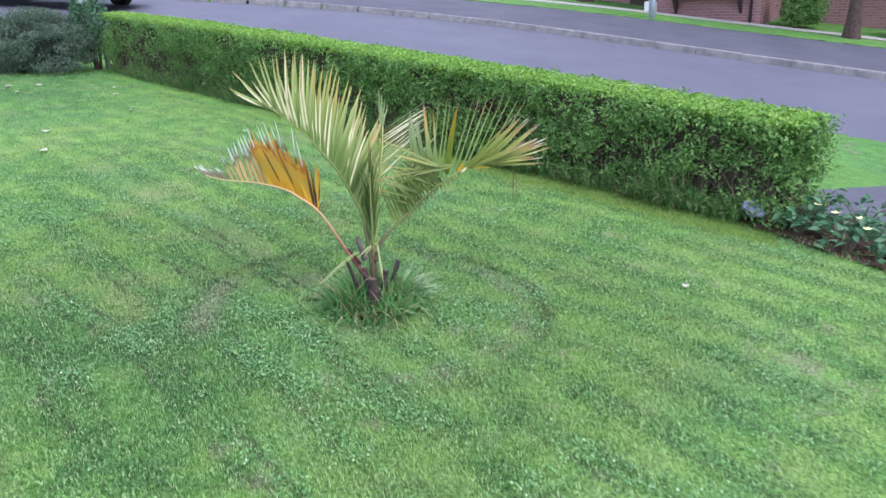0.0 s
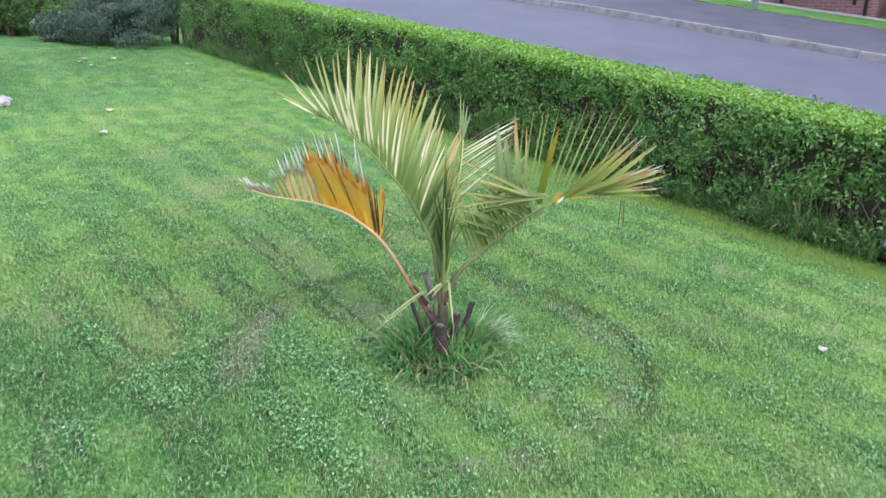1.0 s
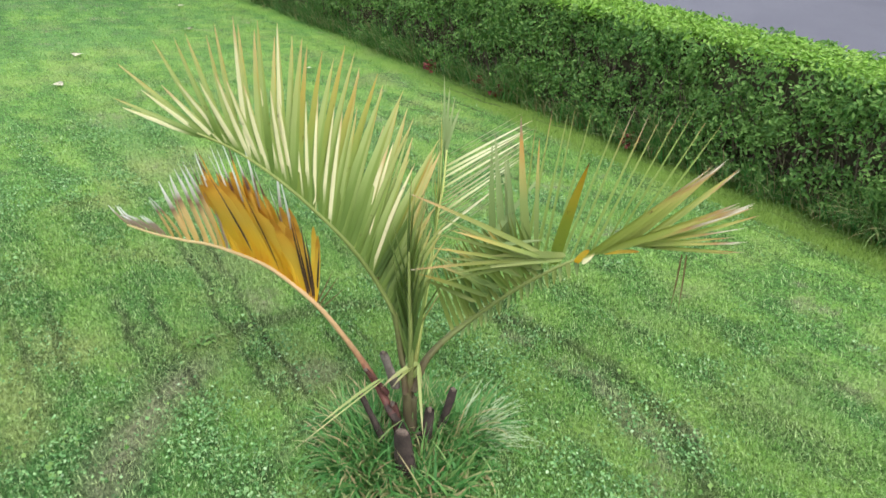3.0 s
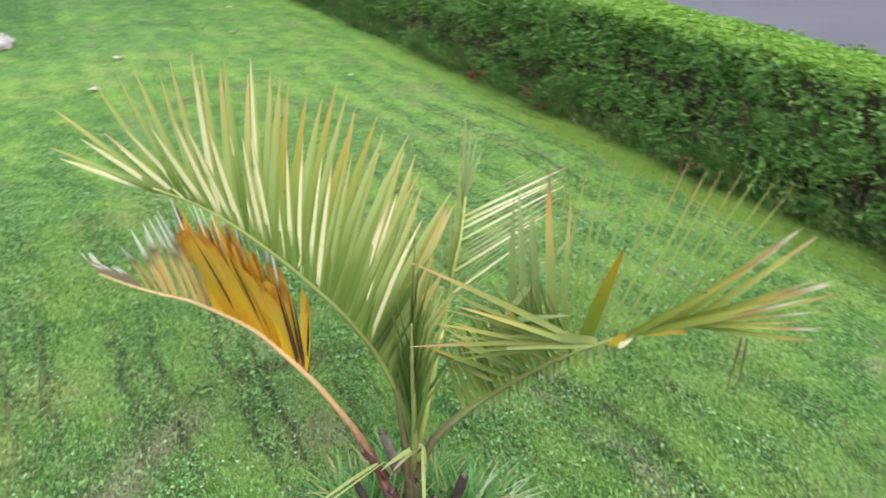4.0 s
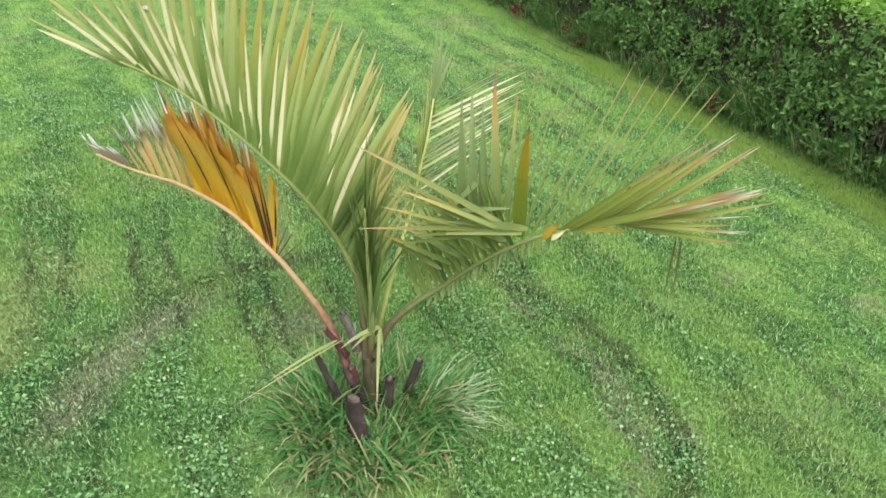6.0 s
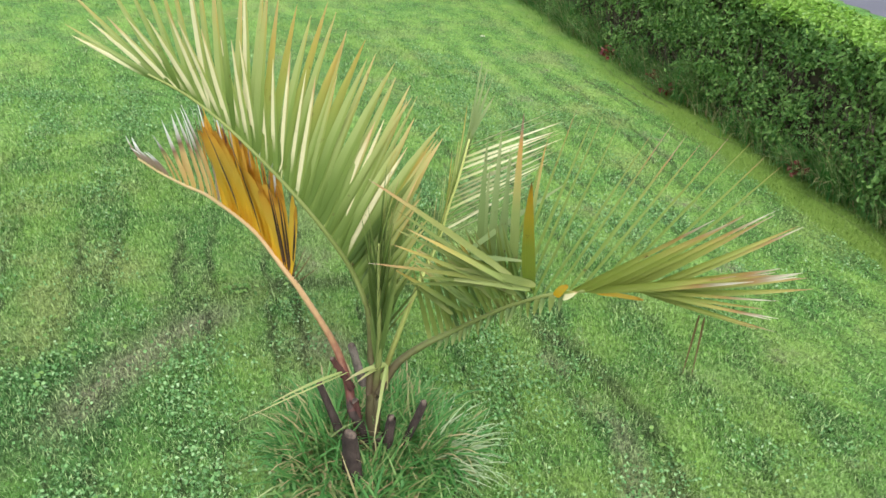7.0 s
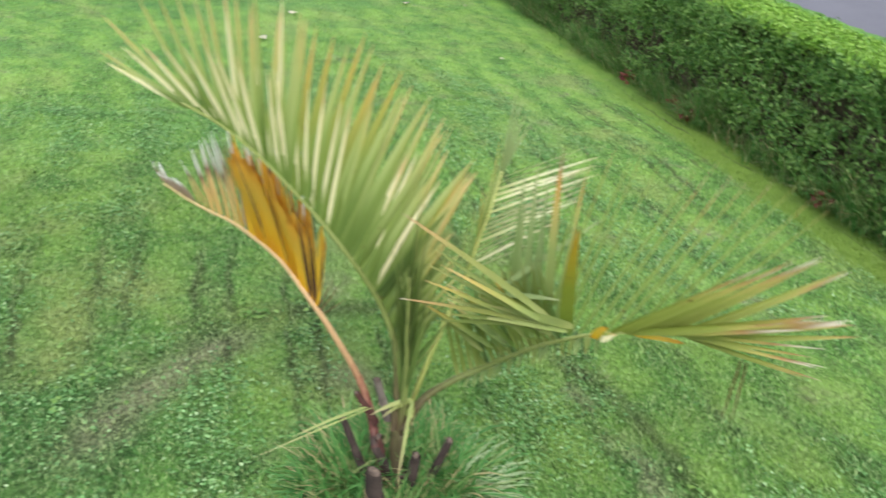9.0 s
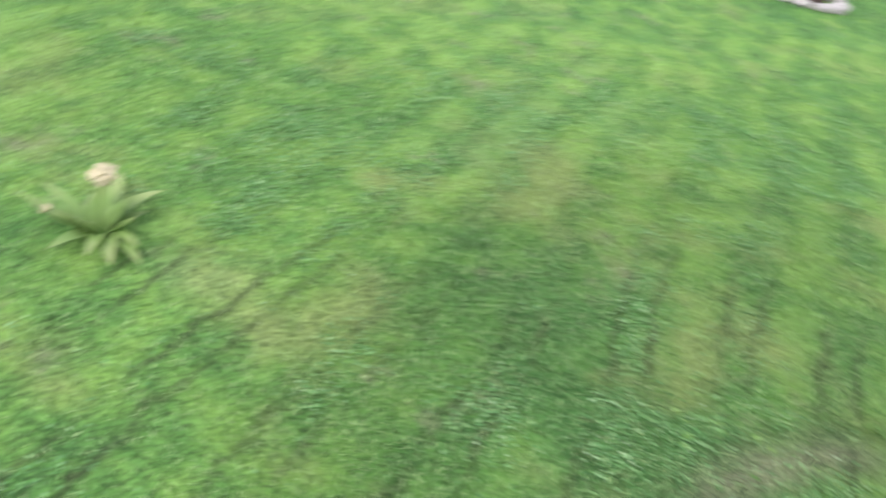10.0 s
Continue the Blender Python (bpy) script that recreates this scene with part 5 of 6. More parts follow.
red_clump(-1.27, 4.585, 60, 71, "small dark red-leaved clump at the hedge foot")
red_clump(-1.03, 4.425, 50, 72, "small dark red-leaved clump at the hedge foot")
red_clump(-1.92, 4.90, 20, 73, "few red-brown fallen leaves at the hedge foot")
red_clump(0.13, 3.54, 14, 74, "few red-brown fallen leaves at the hedge foot")
red_clump(1.41, 2.92, 22, 75, "small dark red-leaved clump at the hedge foot")


# ---- flower bed, path and verge at the hedge end ----


def slab(name, corners, lift, material, label, category, cuts=10, rough=0.0, seed=1):
    """A low slab over the ground between four plan corners."""
    rng = np.random.default_rng(seed)
    a, b, c, d = [np.array(v) for v in corners]
    us = np.linspace(0, 1, cuts + 1)
    g = np.array([[(a * (1 - u) + b * u) * (1 - v) + (d * (1 - u) + c * u) * v for u in us] for v in us]).reshape(-1, 2)
    z = ground_z(g[:, 0], g[:, 1]) + lift + rng.normal(0, 1, len(g)) * rough
    n = cuts + 1
    i = (np.arange(cuts)[:, None] * n + np.arange(cuts)[None, :]).ravel()
    ob = new(name, mesh_from(name, np.c_[g, z], np.c_[i, i + 1, i + n + 1, i + n], material, smooth_faces=True))
    return tagged(ob, label, category, kind="structure")


slab("flower_bed", ((2.02, 2.44), (2.98, 1.30), (3.60, 1.80), (2.72, 2.95)), 0.015, SOIL, "dark red-brown bark mulch in the flower bed", "flower bed", 26, 0.012)
slab("path", ((2.46, 3.27), (3.62, 1.82), (7.4, 4.9), (6.15, 6.5)), 0.012, PAVING, "grey asphalt path beyond the hedge end", "path", 16)


def bed_plant(x, y, size, n, seed, flowers, label):
    rng = np.random.default_rng(seed)
    root = thing("bed_plant", at_ground(x, y, 0.01), label, "plant", "flower bed plants")
    for k in range(n):
        a, r = rng.uniform(0, 2 * math.pi), rng.uniform(0.3, 1.0) * size
        tip = Vector((math.cos(a) * r, math.sin(a) * r, size * rng.uniform(0.5, 1.15)))
        pts = spline([(0, 0, -0.02), tip * 0.5 + Vector((0, 0, size * 0.25)), tip], 6)
        v, f, uv = tube(pts, [0.004] * 6, 4)
        part("stem", mesh_from("stem", v, f, TWIG, uv), root)
        m = rng.integers(5, 9)
        c = np.array(tip) + rng.normal(0, size * 0.22, (m, 3)) * np.array([1, 1, 0.6])
        c[:, 2] = np.maximum(c[:, 2], 0.02)
        v, f = leaf_cards(c, np.tile([0, 0, 1.0], (m, 1)), 0.075, 0.5, rng, 0.55)
        ob = part("foliage", mesh_from("foliage", v, f, BED_LEAF), root)
        ob["kind"] = "stuff"
    for k in range(flowers):
        bm = bmesh.new()
        c = Vector((rng.uniform(-1, 1) * size * 0.7, rng.uniform(-1, 1) * size * 0.7, size * rng.uniform(0.95, 1.25)))
        for j in range(5):
            w = 2 * math.pi * j / 5
            d = Vector((math.cos(w), math.sin(w), 0.35))
            e = Vector((-math.sin(w), math.cos(w), 0))
            ring = [c, c + d * 0.018 - e * 0.012, c + d * 0.034, c + d * 0.018 + e * 0.012]
            bm.faces.new([bm.verts.new(q) for q in ring])
        part("flower", from_bmesh("flower", bm, LEMON), root, "pale lemon-yellow flower")


bed_plant(2.32, 2.40, 0.16, 9, 81, 0, "low dark green leafy plant in the flower bed")
bed_plant(2.60, 2.22, 0.20, 13, 82, 3, "leafy green bed plant with pale yellow flowers")
bed_plant(2.78, 1.93, 0.17, 10, 83, 1, "leafy green bed plant with pale yellow flowers")
bed_plant(2.98, 1.72, 0.17, 10, 84, 0, "low dark green leafy plant in the flower bed")
bed_plant(2.95, 2.20, 0.22, 11, 85, 0, "low dark green leafy plant in the flower bed")

bed_plant(2.50, 2.06, 0.19, 14, 86, 0, "low dark green leafy plant in the flower bed")
bed_plant(2.74, 1.72, 0.19, 14, 87, 2, "leafy green bed plant with pale yellow flowers")
bed_plant(3.05, 1.46, 0.18, 12, 88, 0, "low dark green leafy plant in the flower bed")


def plastic_bag():
    bm = bmesh.new()
    bmesh.ops.create_icosphere(bm, subdivisions=4, radius=0.064)
    for v in bm.verts:
        k = noise.noise(v.co * 16) * 0.050 + noise.noise(v.co * 38 + Vector((3, 1, 7))) * 0.026
        v.co += v.co.normalized() * k
        v.co.z *= 0.85
        v.co.x *= 1.15
    ob = new("plastic_bag", from_bmesh("plastic_bag", bm, PLASTIC))
    ob.location = at_ground(2.225, 2.265, 0.135)
    tagged(ob, "crumpled pale blue-white plastic bag caught in the hedge foot", "bag")


plastic_bag()


def dead_stick():
    a = at_ground(2.50, 2.75, 0.06)
    pts = spline([(0, 0, 0), (0.12, -0.05, 0.05), (0.30, -0.14, 0.03)], 8)
    v, f, uv = tube(pts, [0.011 - 0.001 * k for k in range(8)], 6)
    ob = new("stick", mesh_from("stick", v, f, CUT, uv, True))
    ob.location = a
    tagged(ob, "short pale dead stick lying in the flower bed", "stick")


dead_stick()

# ---- small things on the lawn ----


def petal(x, y, size, turn, seed):
    rng = random.Random(seed)
    bm = bmesh.new()
    rows = []
    for i, t in enumerate((0, 0.3, 0.65, 1)):
        w = (0.15, 0.5, 0.42, 0.08)[i]
        rows.append([bm.verts.new((size * (t - 0.5), size * w * k, 0.010 + 0.35 * size * w * abs(k) * 0.8 + 0.02 * math.sin(t * 3 + rng.random()) * size)) for k in (-1, 0, 1)])
    for a, b in zip(rows, rows[1:]):
        for k in range(2):
            bm.faces.new((a[k], a[k + 1], b[k + 1], b[k]))
    bmesh.ops.solidify(bm, geom=bm.faces[:], thickness=0.003)
    ob = new("fallen_petal", from_bmesh("fallen_petal", bm, PETAL, smooth_faces=True))
    ob.matrix_world = Matrix.Translation(at_ground(x, y, 0.012)) @ Matrix.Rotation(turn, 4, "Z")
    tagged(ob, "cream-white fallen petal lying on the lawn", "petal", "fallen petals")


for k, (x, y, size) in enumerate(((-4.20, 2.78, 0.10), (-4.90, 3.68, 0.11), (-8.13, 6.71, 0.13), (-7.97, 6.46, 0.12), (-7.51, 6.25, 0.10), (-7.80, 6.96, 0.14), (-6.56, 7.19, 0.09), (-6.08, 6.54, 0.08), (-4.98, 5.31, 0.10), (1.67, 0.80, 0.045), (-2.9, 4.4, 0.05))):
    petal(x, y, size, k * 1.9, k)


def leaf_patch(x, y, n, reach, seed):
    rng = np.random.default_rng(seed)
    p = np.c_[rng.normal(0, reach, (n, 2)), rng.uniform(0.012, 0.045, n)]
    v, f = leaf_cards(p, np.tile([0, 0, 1.0], (n, 1)), 0.022, 0.5, rng, 0.75)
    ob = new("lawn_weed", mesh_from("lawn_weed", v, f, HEDGE_LEAF))
    ob.location = at_ground(x, y)
    tagged(ob, "small dark green broad-leaved weeds flat in the lawn", "weeds", kind="stuff")


for k, (x, y, n, reach) in enumerate(((-0.87, 0.30, 46, 0.05), (-0.70, 0.42, 22, 0.05), (-1.15, 0.55, 26, 0.06), (0.95, 0.25, 20, 0.05), (-0.30, -0.62, 24, 0.06), (0.62, 0.74, 22, 0.05), (-1.62, 0.05, 40, 0.10), (-0.95, -0.35, 60, 0.11))):
    leaf_patch(x, y, n, reach, 300 + k)


def weed():
    rnd = random.Random(91)
    root = thing("weed", at_ground(-1.66, -2.24), "broad-leaved green weed with a cream seed head in the lawn", "plant")
    mats = [leaflet_mesh("weed_leaf", WEED_LEAF, b, 1, 0.35) for b in (0.05, 0.10, -0.04)]
    for k in range(17):
        a = 2 * math.pi * k / 17 * 1.6 + rnd.uniform(-0.4, 0.4)
        r, h = rnd.uniform(0.08, 0.23), rnd.uniform(0.06, 0.19)
        foot = Vector((math.cos(a) * 0.02, math.sin(a) * 0.02, 0.0))
        part("leaf", rnd.choice(mats), root, "", leaflet_matrix(foot, Vector((math.cos(a) * r, math.sin(a) * r, h)), rnd.uniform(0.045, 0.075), Vector((-math.cos(a) * 0.6, -math.sin(a) * 0.6, 1))))
    for x, y, z, size in ((0.0, 0.03, 0.20, 0.036), (0.02, -0.15, 0.09, 0.014)):
        pts = spline([(0, 0, 0), (x * 0.4, y * 0.4, z * 0.55), (x, y, z)], 8)
        v, f, uv = tube(pts, [0.005] * 8, 6)
        part("stalk", mesh_from("stalk", v, f, WEED_LEAF, uv, True), root)
        bm = bmesh.new()
        bmesh.ops.create_icosphere(bm, subdivisions=3, radius=size)
        for vert in bm.verts:
            vert.co += vert.co * noise.noise(vert.co * 80) * 0.6
            vert.co = Vector((vert.co.x * 1.25, vert.co.y, vert.co.z * 0.75)) + Vector((x, y, z + size * 0.5))
        part("seed_head", from_bmesh("seed_head", bm, CREAM), root, "fluffy cream seed head")


weed()


def ringed_tree():
    base = at_ground(-6.40, 3.17)
    tree = thing("tree", base, "small tree with dark bark standing in a stone ring", "tree")
    rng = np.random.default_rng(95)
    trunk = spline([(0, 0, -0.05), (0.02, 0.01, 0.7), (-0.03, 0.03, 1.6), (0.02, 0.0, 2.3)], 16)
    v, f, uv = tube(trunk, [0.15 * math.exp(-k * 0.35) + 0.115 - 0.004 * k for k in range(16)], 12)
    part("trunk", mesh_from("trunk", v, f, TRUNK, uv, True), tree)
    tips = []
    for k in range(7):
        a = 2 * math.pi * k / 7 + rng.uniform(-0.3, 0.3)
        end = Vector((math.cos(a) * rng.uniform(0.7, 1.1), math.sin(a) * rng.uniform(0.7, 1.1), rng.uniform(2.7, 3.5)))
        start = trunk[9 + k % 6]
        pts = spline([start, start.lerp(end, 0.5) + Vector((0, 0, 0.12)), end], 10)
        v, f, uv = tube(pts, [0.045 * (1 - 0.085 * i) for i in range(10)], 7)
        part("limb", mesh_from("limb", v, f, TRUNK, uv, True), tree)
        tips += pts[4:]
    c = np.repeat(np.array(tips), 70, 0) + rng.normal(0, 0.20, (len(tips) * 70, 3))
    d = rng.normal(size=c.shape) + np.array([0, 0, 0.8])
    v, f = leaf_cards(c, d / np.linalg.norm(d, axis=1)[:, None], 0.06, 0.5, rng, 0.5)
    ob = part("crown", mesh_from("crown", v, f, HEDGE_LEAF), tree)
    ob["kind"] = "stuff"
    for k in range(13):
        a = 2 * math.pi * k / 13 + rng.uniform(-0.06, 0.06)
        bm = bmesh.new()
        bmesh.ops.create_icosphere(bm, subdivisions=3, radius=1)
        s = rng.uniform(0.065, 0.11)
        for vert in bm.verts:
            vert.co += vert.co * noise.noise(vert.co * 1.7 + Vector((k, 2, 0))) * 0.35
            vert.co = Vector((vert.co.x * s * 1.25, vert.co.y * s * 0.9, vert.co.z * s * 0.6))
        ob = new("edging_stone", from_bmesh("edging_stone", bm, STONE))
        x, y = base.x + math.cos(a) * 0.40, base.y + math.sin(a) * 0.40
        ob.matrix_world = Matrix.Translation(at_ground(x, y, 0.03)) @ Matrix.Rotation(a + math.pi / 2, 4, "Z")
        tagged(ob, "pale rough stone edging the tree foot", "stone", "stones round the tree")


ringed_tree()

# ---- across the street ----
def brick_material():
    n = Nodes("pink_brick_wall", 0.9, 0.2)
    uv = n.add("ShaderNodeTexCoord").outputs["Object"]
    xyz = n.add("ShaderNodeSeparateXYZ", Vector=uv).outputs
    flat = n.add("ShaderNodeCombineXYZ", X=n.math("ADD", xyz[0], xyz[1]), Y=xyz[2]).outputs[0]
    tex = n.add("ShaderNodeTexBrick", Vector=flat, Scale=1.0)
    tex.inputs["Brick Width"].default_value, tex.inputs["Row Height"].default_value = 0.225, 0.075
    tex.inputs["Mortar Size"].default_value = 0.010
    for key, value in (("Color1", (0.27, 0.125, 0.125, 1)), ("Color2", (0.34, 0.17, 0.165, 1)), ("Mortar", (0.33, 0.27, 0.27, 1))):
        tex.inputs[key].default_value = value
    c = n.mix(n.math("MULTIPLY", n.noise(1.4, 4.0, uv), 0.3), tex.outputs["Color"], (0.25, 0.13, 0.12))
    n.bump(tex.outputs["Fac"], -0.4, 0.008)
    return n.colour(c)


def glass_material():
    n = Nodes("window_glass", 0.04, 0.5)
    n.bump(n.noise(1.2, 2.0, n.position()), 0.02, 0.02)
    return n.colour((0.055, 0.065, 0.075))


def paint_material(name, colour, rough=0.3, coat=0.0):
    n = Nodes(name, rough, 0.5)
    n.bsdf.inputs["Coat Weight"].default_value = coat
    p = n.position()
    c = n.mix(n.math("MULTIPLY", n.noise(7.0, 4.0, p), 0.25), colour, tuple(v * 0.7 for v in colour))
    return n.colour(c)


BRICKS, GLASS = brick_material(), glass_material()
BROWN = paint_material("dark_brown_paint", (0.045, 0.025, 0.020), 0.4)
WHITE = paint_material("white_paint", (0.72, 0.72, 0.72), 0.4)
GALVANISED = paint_material("grey_blue_lamp_paint", (0.40, 0.44, 0.52), 0.45)
CARBLUE = paint_material("dark_blue_car_paint", (0.018, 0.022, 0.040), 0.25, 1.0)
RUBBER = paint_material("black_rubber", (0.016, 0.016, 0.017), 0.8)
STEEL = paint_material("wheel_silver", (0.45, 0.46, 0.48), 0.35)
ROOF = plain_material("roof_tile", (0.16, 0.09, 0.07), (0.22, 0.13, 0.10), 3.0)
SILVER = paint_material("pale_plate", (0.70, 0.70, 0.68), 0.5)


def box(size, place, bevel=0.0, turn=0.0):
    bm = bmesh.new()
    bmesh.ops.create_cube(bm, size=1, matrix=Matrix.Diagonal((*size, 1)))
    if bevel:
        bmesh.ops.bevel(bm, geom=bm.edges[:], offset=bevel, segments=2, affect="EDGES")
    bmesh.ops.transform(bm, matrix=Matrix.Translation(place) @ Matrix.Rotation(turn, 4, "Z"), verts=bm.verts)
    return bm


STREET_TURN = math.atan2(KERB_F.y, KERB_F.x)


def window(house, x, y, z, wide, high, panes):
    """A window set in its frame; parts of a house."""
    frame_ob = part("window", from_bmesh("window", box((wide, 0.09, 0.08), (x, y, z - high / 2 + 0.04)), BROWN), house, "dark brown framed window")
    part("window_head", from_bmesh("window_head", box((wide, 0.09, 0.08), (x, y, z + high / 2 - 0.04)), BROWN), frame_ob)
    for k in range(panes + 1):
        part("mullion", from_bmesh("mullion", box((0.07, 0.088, high - 0.16), (x - wide / 2 + 0.035 + (wide - 0.07) * k / panes, y, z)), BROWN), frame_ob)
    for k in range(panes):
        w = (wide - 0.07) / panes - 0.07
        part("pane", from_bmesh("pane", box((w, 0.012, high - 0.16), (x - wide / 2 + 0.035 + (wide - 0.07) * (k + 0.5) / panes, y + 0.01, z)), GLASS), frame_ob)
    part("window_sill", from_bmesh("window_sill", box((wide + 0.12, 0.22, 0.06), (x, y - 0.04, z - high / 2 - 0.03), 0.008), BROWN), frame_ob)


def build_house():
    """Its front runs along the street; x along it, y away from it."""
    corner = street(2.45, 5.45, 0.0)
    house = thing("house", corner, "pink brick house with dark brown bay window", "house")
    house.rotation_euler = (0, 0, STREET_TURN)
    H = 5.2

    def wall(name, x0, x1, y0, y1, z0, z1):
        part(name, from_bmesh(name, box((x1 - x0, y1 - y0, z1 - z0), ((x0 + x1) / 2, (y0 + y1) / 2, (z0 + z1) / 2)), BRICKS), house)

    wall("wall", -2.45, 0.30, 0.0, 0.25, -0.6, H)
    wall("wall", 0.05, 0.30, 0.25, 2.65, -0.6, H)
    wall("wall", 0.30, 6.0, 2.40, 2.65, -0.9, H)
    wall("wall", 5.75, 6.0, 2.65, 9.0, -0.9, H)
    wall("wall", -2.45, -2.20, 0.25, 1.9, -0.4, H)
    wall("wall", -5.6, -2.45, 1.65, 1.9, -0.3, H)
    wall("wall", -5.6, -5.35, 1.9, 9.0, -0.3, H)
    wall("wall", -5.35, 5.75, 8.75, 9.0, -0.6, H)
    bm = bmesh.new()
    for x0, x1, y0, y1, h in ((-2.75, 0.6, -0.35, 4.0, 1.3), (-5.9, 6.3, 1.3, 9.35, 2.4)):
        z = H + (0.01 if h < 2 else 0.0)
        v = [bm.verts.new(q) for q in ((x0, y0, z), (x1, y0, z), (x1, y1, z), (x0, y1, z), ((x0 + 0.1), (y0 + y1) / 2, z + h), ((x1 - 0.1), (y0 + y1) / 2, z + h))]
        for q in ((0, 1, 5, 4), (1, 2, 5), (2, 3, 4, 5), (3, 0, 4), (3, 2, 1, 0)):
            bm.faces.new([v[k] for k in q])
    part("roof", from_bmesh("roof", bm, ROOF), house, "brown tiled pitched roof")
    window(house, -1.05, -0.30, 1.52, 1.75, 1.30, 4)
    part("bay_floor", from_bmesh("bay_floor", box((1.85, 0.42, 0.08), (-1.05, -0.19, 0.80)), BROWN), house, "dark brown bay floor")
    for x in (-1.9, -0.2):
        part("bay_side", from_bmesh("bay_side", box((0.06, 0.28, 1.30), (x, -0.12, 1.52)), BROWN), house)
        bm = bmesh.new()
        outline = [(-0.02, 0.76), (-0.34, 0.76), (-0.34, 0.70), (-0.06, 0.36), (-0.02, 0.30)]
        low = [bm.verts.new((x - 0.035, y, z)) for y, z in outline]
        high = [bm.verts.new((x + 0.035, y, z)) for y, z in outline]
        bm.faces.new(low), bm.faces.new(high[::-1])
        for k in range(5):
            bm.faces.new((low[k], low[(k + 1) % 5], high[(k + 1) % 5], high[k]))
        part("bracket", from_bmesh("bracket", bm, BROWN), house, "dark brown timber bay bracket")
    part("bay_roof", from_bmesh("bay_roof", box((1.95, 0.48, 0.12), (-1.05, -0.2, 2.23)), ROOF), house)
    window(house, -1.05, -0.02, 4.0, 1.5, 1.1, 3)
    window(house, 3.2, 2.38, 1.4, 1.6, 1.2, 3)
    window(house, 3.2, 2.38, 4.0, 1.6, 1.1, 3)
    bm = bmesh.new()
    bmesh.ops.create_cone(bm, cap_ends=True, segments=12, radius1=0.04, radius2=0.04, depth=5.6, matrix=Matrix.Translation((0.06, -0.06, 2.3)))
    part("drainpipe", from_bmesh("drainpipe", bm, BROWN, smooth_faces=True), house, "dark brown drainpipe")
    door = part("front_door", from_bmesh("front_door", box((0.92, 0.06, 2.02), (-3.4, 1.61, 1.12), 0.006), BROWN), house, "dark brown panelled front door")
    for z in (0.65, 1.55):
        part("door_panel", from_bmesh("door_panel", box((0.62, 0.02, 0.62), (-3.4, 1.573, z), 0.008), BROWN), door)
    part("door_frame", from_bmesh("door_frame", box((1.12, 0.04, 0.10), (-3.4, 1.625, 2.19)), WHITE), door, "white door frame")
    part("doorstep", from_bmesh("doorstep", box((1.5, 0.8, 0.30), (-3.35, 1.2, -0.02), 0.02), STONE), house, "pale concrete doorstep")
    part("meter_box", from_bmesh("meter_box", box((0.34, 0.10, 0.46), (-2.62, -0.04, 0.42), 0.015), WHITE), house, "white meter box")
    # apron of pale slabs along the wall
    strip("house_path", 4.95, 5.40, 0.075, STONE, "pale narrow slab path along the house", -1.6, 3.2, 0.0, "path")


build_house()
strip("front_lawn", 3.70, 4.96, 0.062, TURF, "strip of mown grass before the house", -22, 26, 0.02, "lawn")


def lamp_post():
    root = thing("lamp_post", street(0.39, 3.95, 0.02), "grey-blue painted steel street lamp post", "street lamp")
    for name, r0, r1, z0, z1, mat in (("base", 0.085, 0.080, 0.0, 1.1, GALVANISED), ("pole", 0.055, 0.040, 1.1, 5.4, GALVANISED)):
        bm = bmesh.new()
        bmesh.ops.create_cone(bm, cap_ends=True, segments=16, radius1=r0, radius2=r1, depth=z1 - z0, matrix=Matrix.Translation((0, 0, (z0 + z1) / 2)))
        part(name, from_bmesh(name, bm, mat, smooth_faces=True), root)
    part("lantern", from_bmesh("lantern", box((0.55, 0.18, 0.12), (-0.2, -0.1, 5.42), 0.04), GALVANISED), root)


lamp_post()


def street_tree(s, c, r, label, seed):
    base = street(s, c, 0.03)
    root = thing("tree", base, label, "tree", "street trees")
    rng = np.random.default_rng(seed)
    trunk = spline([(0, 0, -0.1), (0.03, 0, 1.0), (-0.04, 0.02, 2.2), (0.02, 0, 3.2)], 14)
    v, f, uv = tube(trunk, [r * (1.25 * math.exp(-k * 0.7) * 0.4 + 1 - 0.045 * k) for k in range(14)], 12)
    part("trunk", mesh_from("trunk", v, f, TRUNK, uv, True), root)
    tips = []
    for k in range(8):
        a = 2 * math.pi * k / 8 + rng.uniform(-0.3, 0.3)
        end = Vector((math.cos(a) * rng.uniform(0.9, 1.6), math.sin(a) * rng.uniform(0.9, 1.6), rng.uniform(3.4, 5.0)))
        start = trunk[8 + k % 6]
        pts = spline([start, start.lerp(end, 0.5) + Vector((0, 0, 0.2)), end], 10)
        v, f, uv = tube(pts, [r * 0.45 * (1 - 0.085 * i) for i in range(10)], 7)
        part("limb", mesh_from("limb", v, f, TRUNK, uv, True), root)
        tips += pts[3:]
    c_ = np.repeat(np.array(tips), 60, 0) + rng.normal(0, 0.30, (len(tips) * 60, 3))
    d = rng.normal(size=c_.shape) + np.array([0, 0, 0.8])
    v, f = leaf_cards(c_, d / np.linalg.norm(d, axis=1)[:, None], 0.11, 0.5, rng, 0.5)
    ob = part("crown", mesh_from("crown", v, f, HEDGE_LEAF), root)
    ob["kind"] = "stuff"


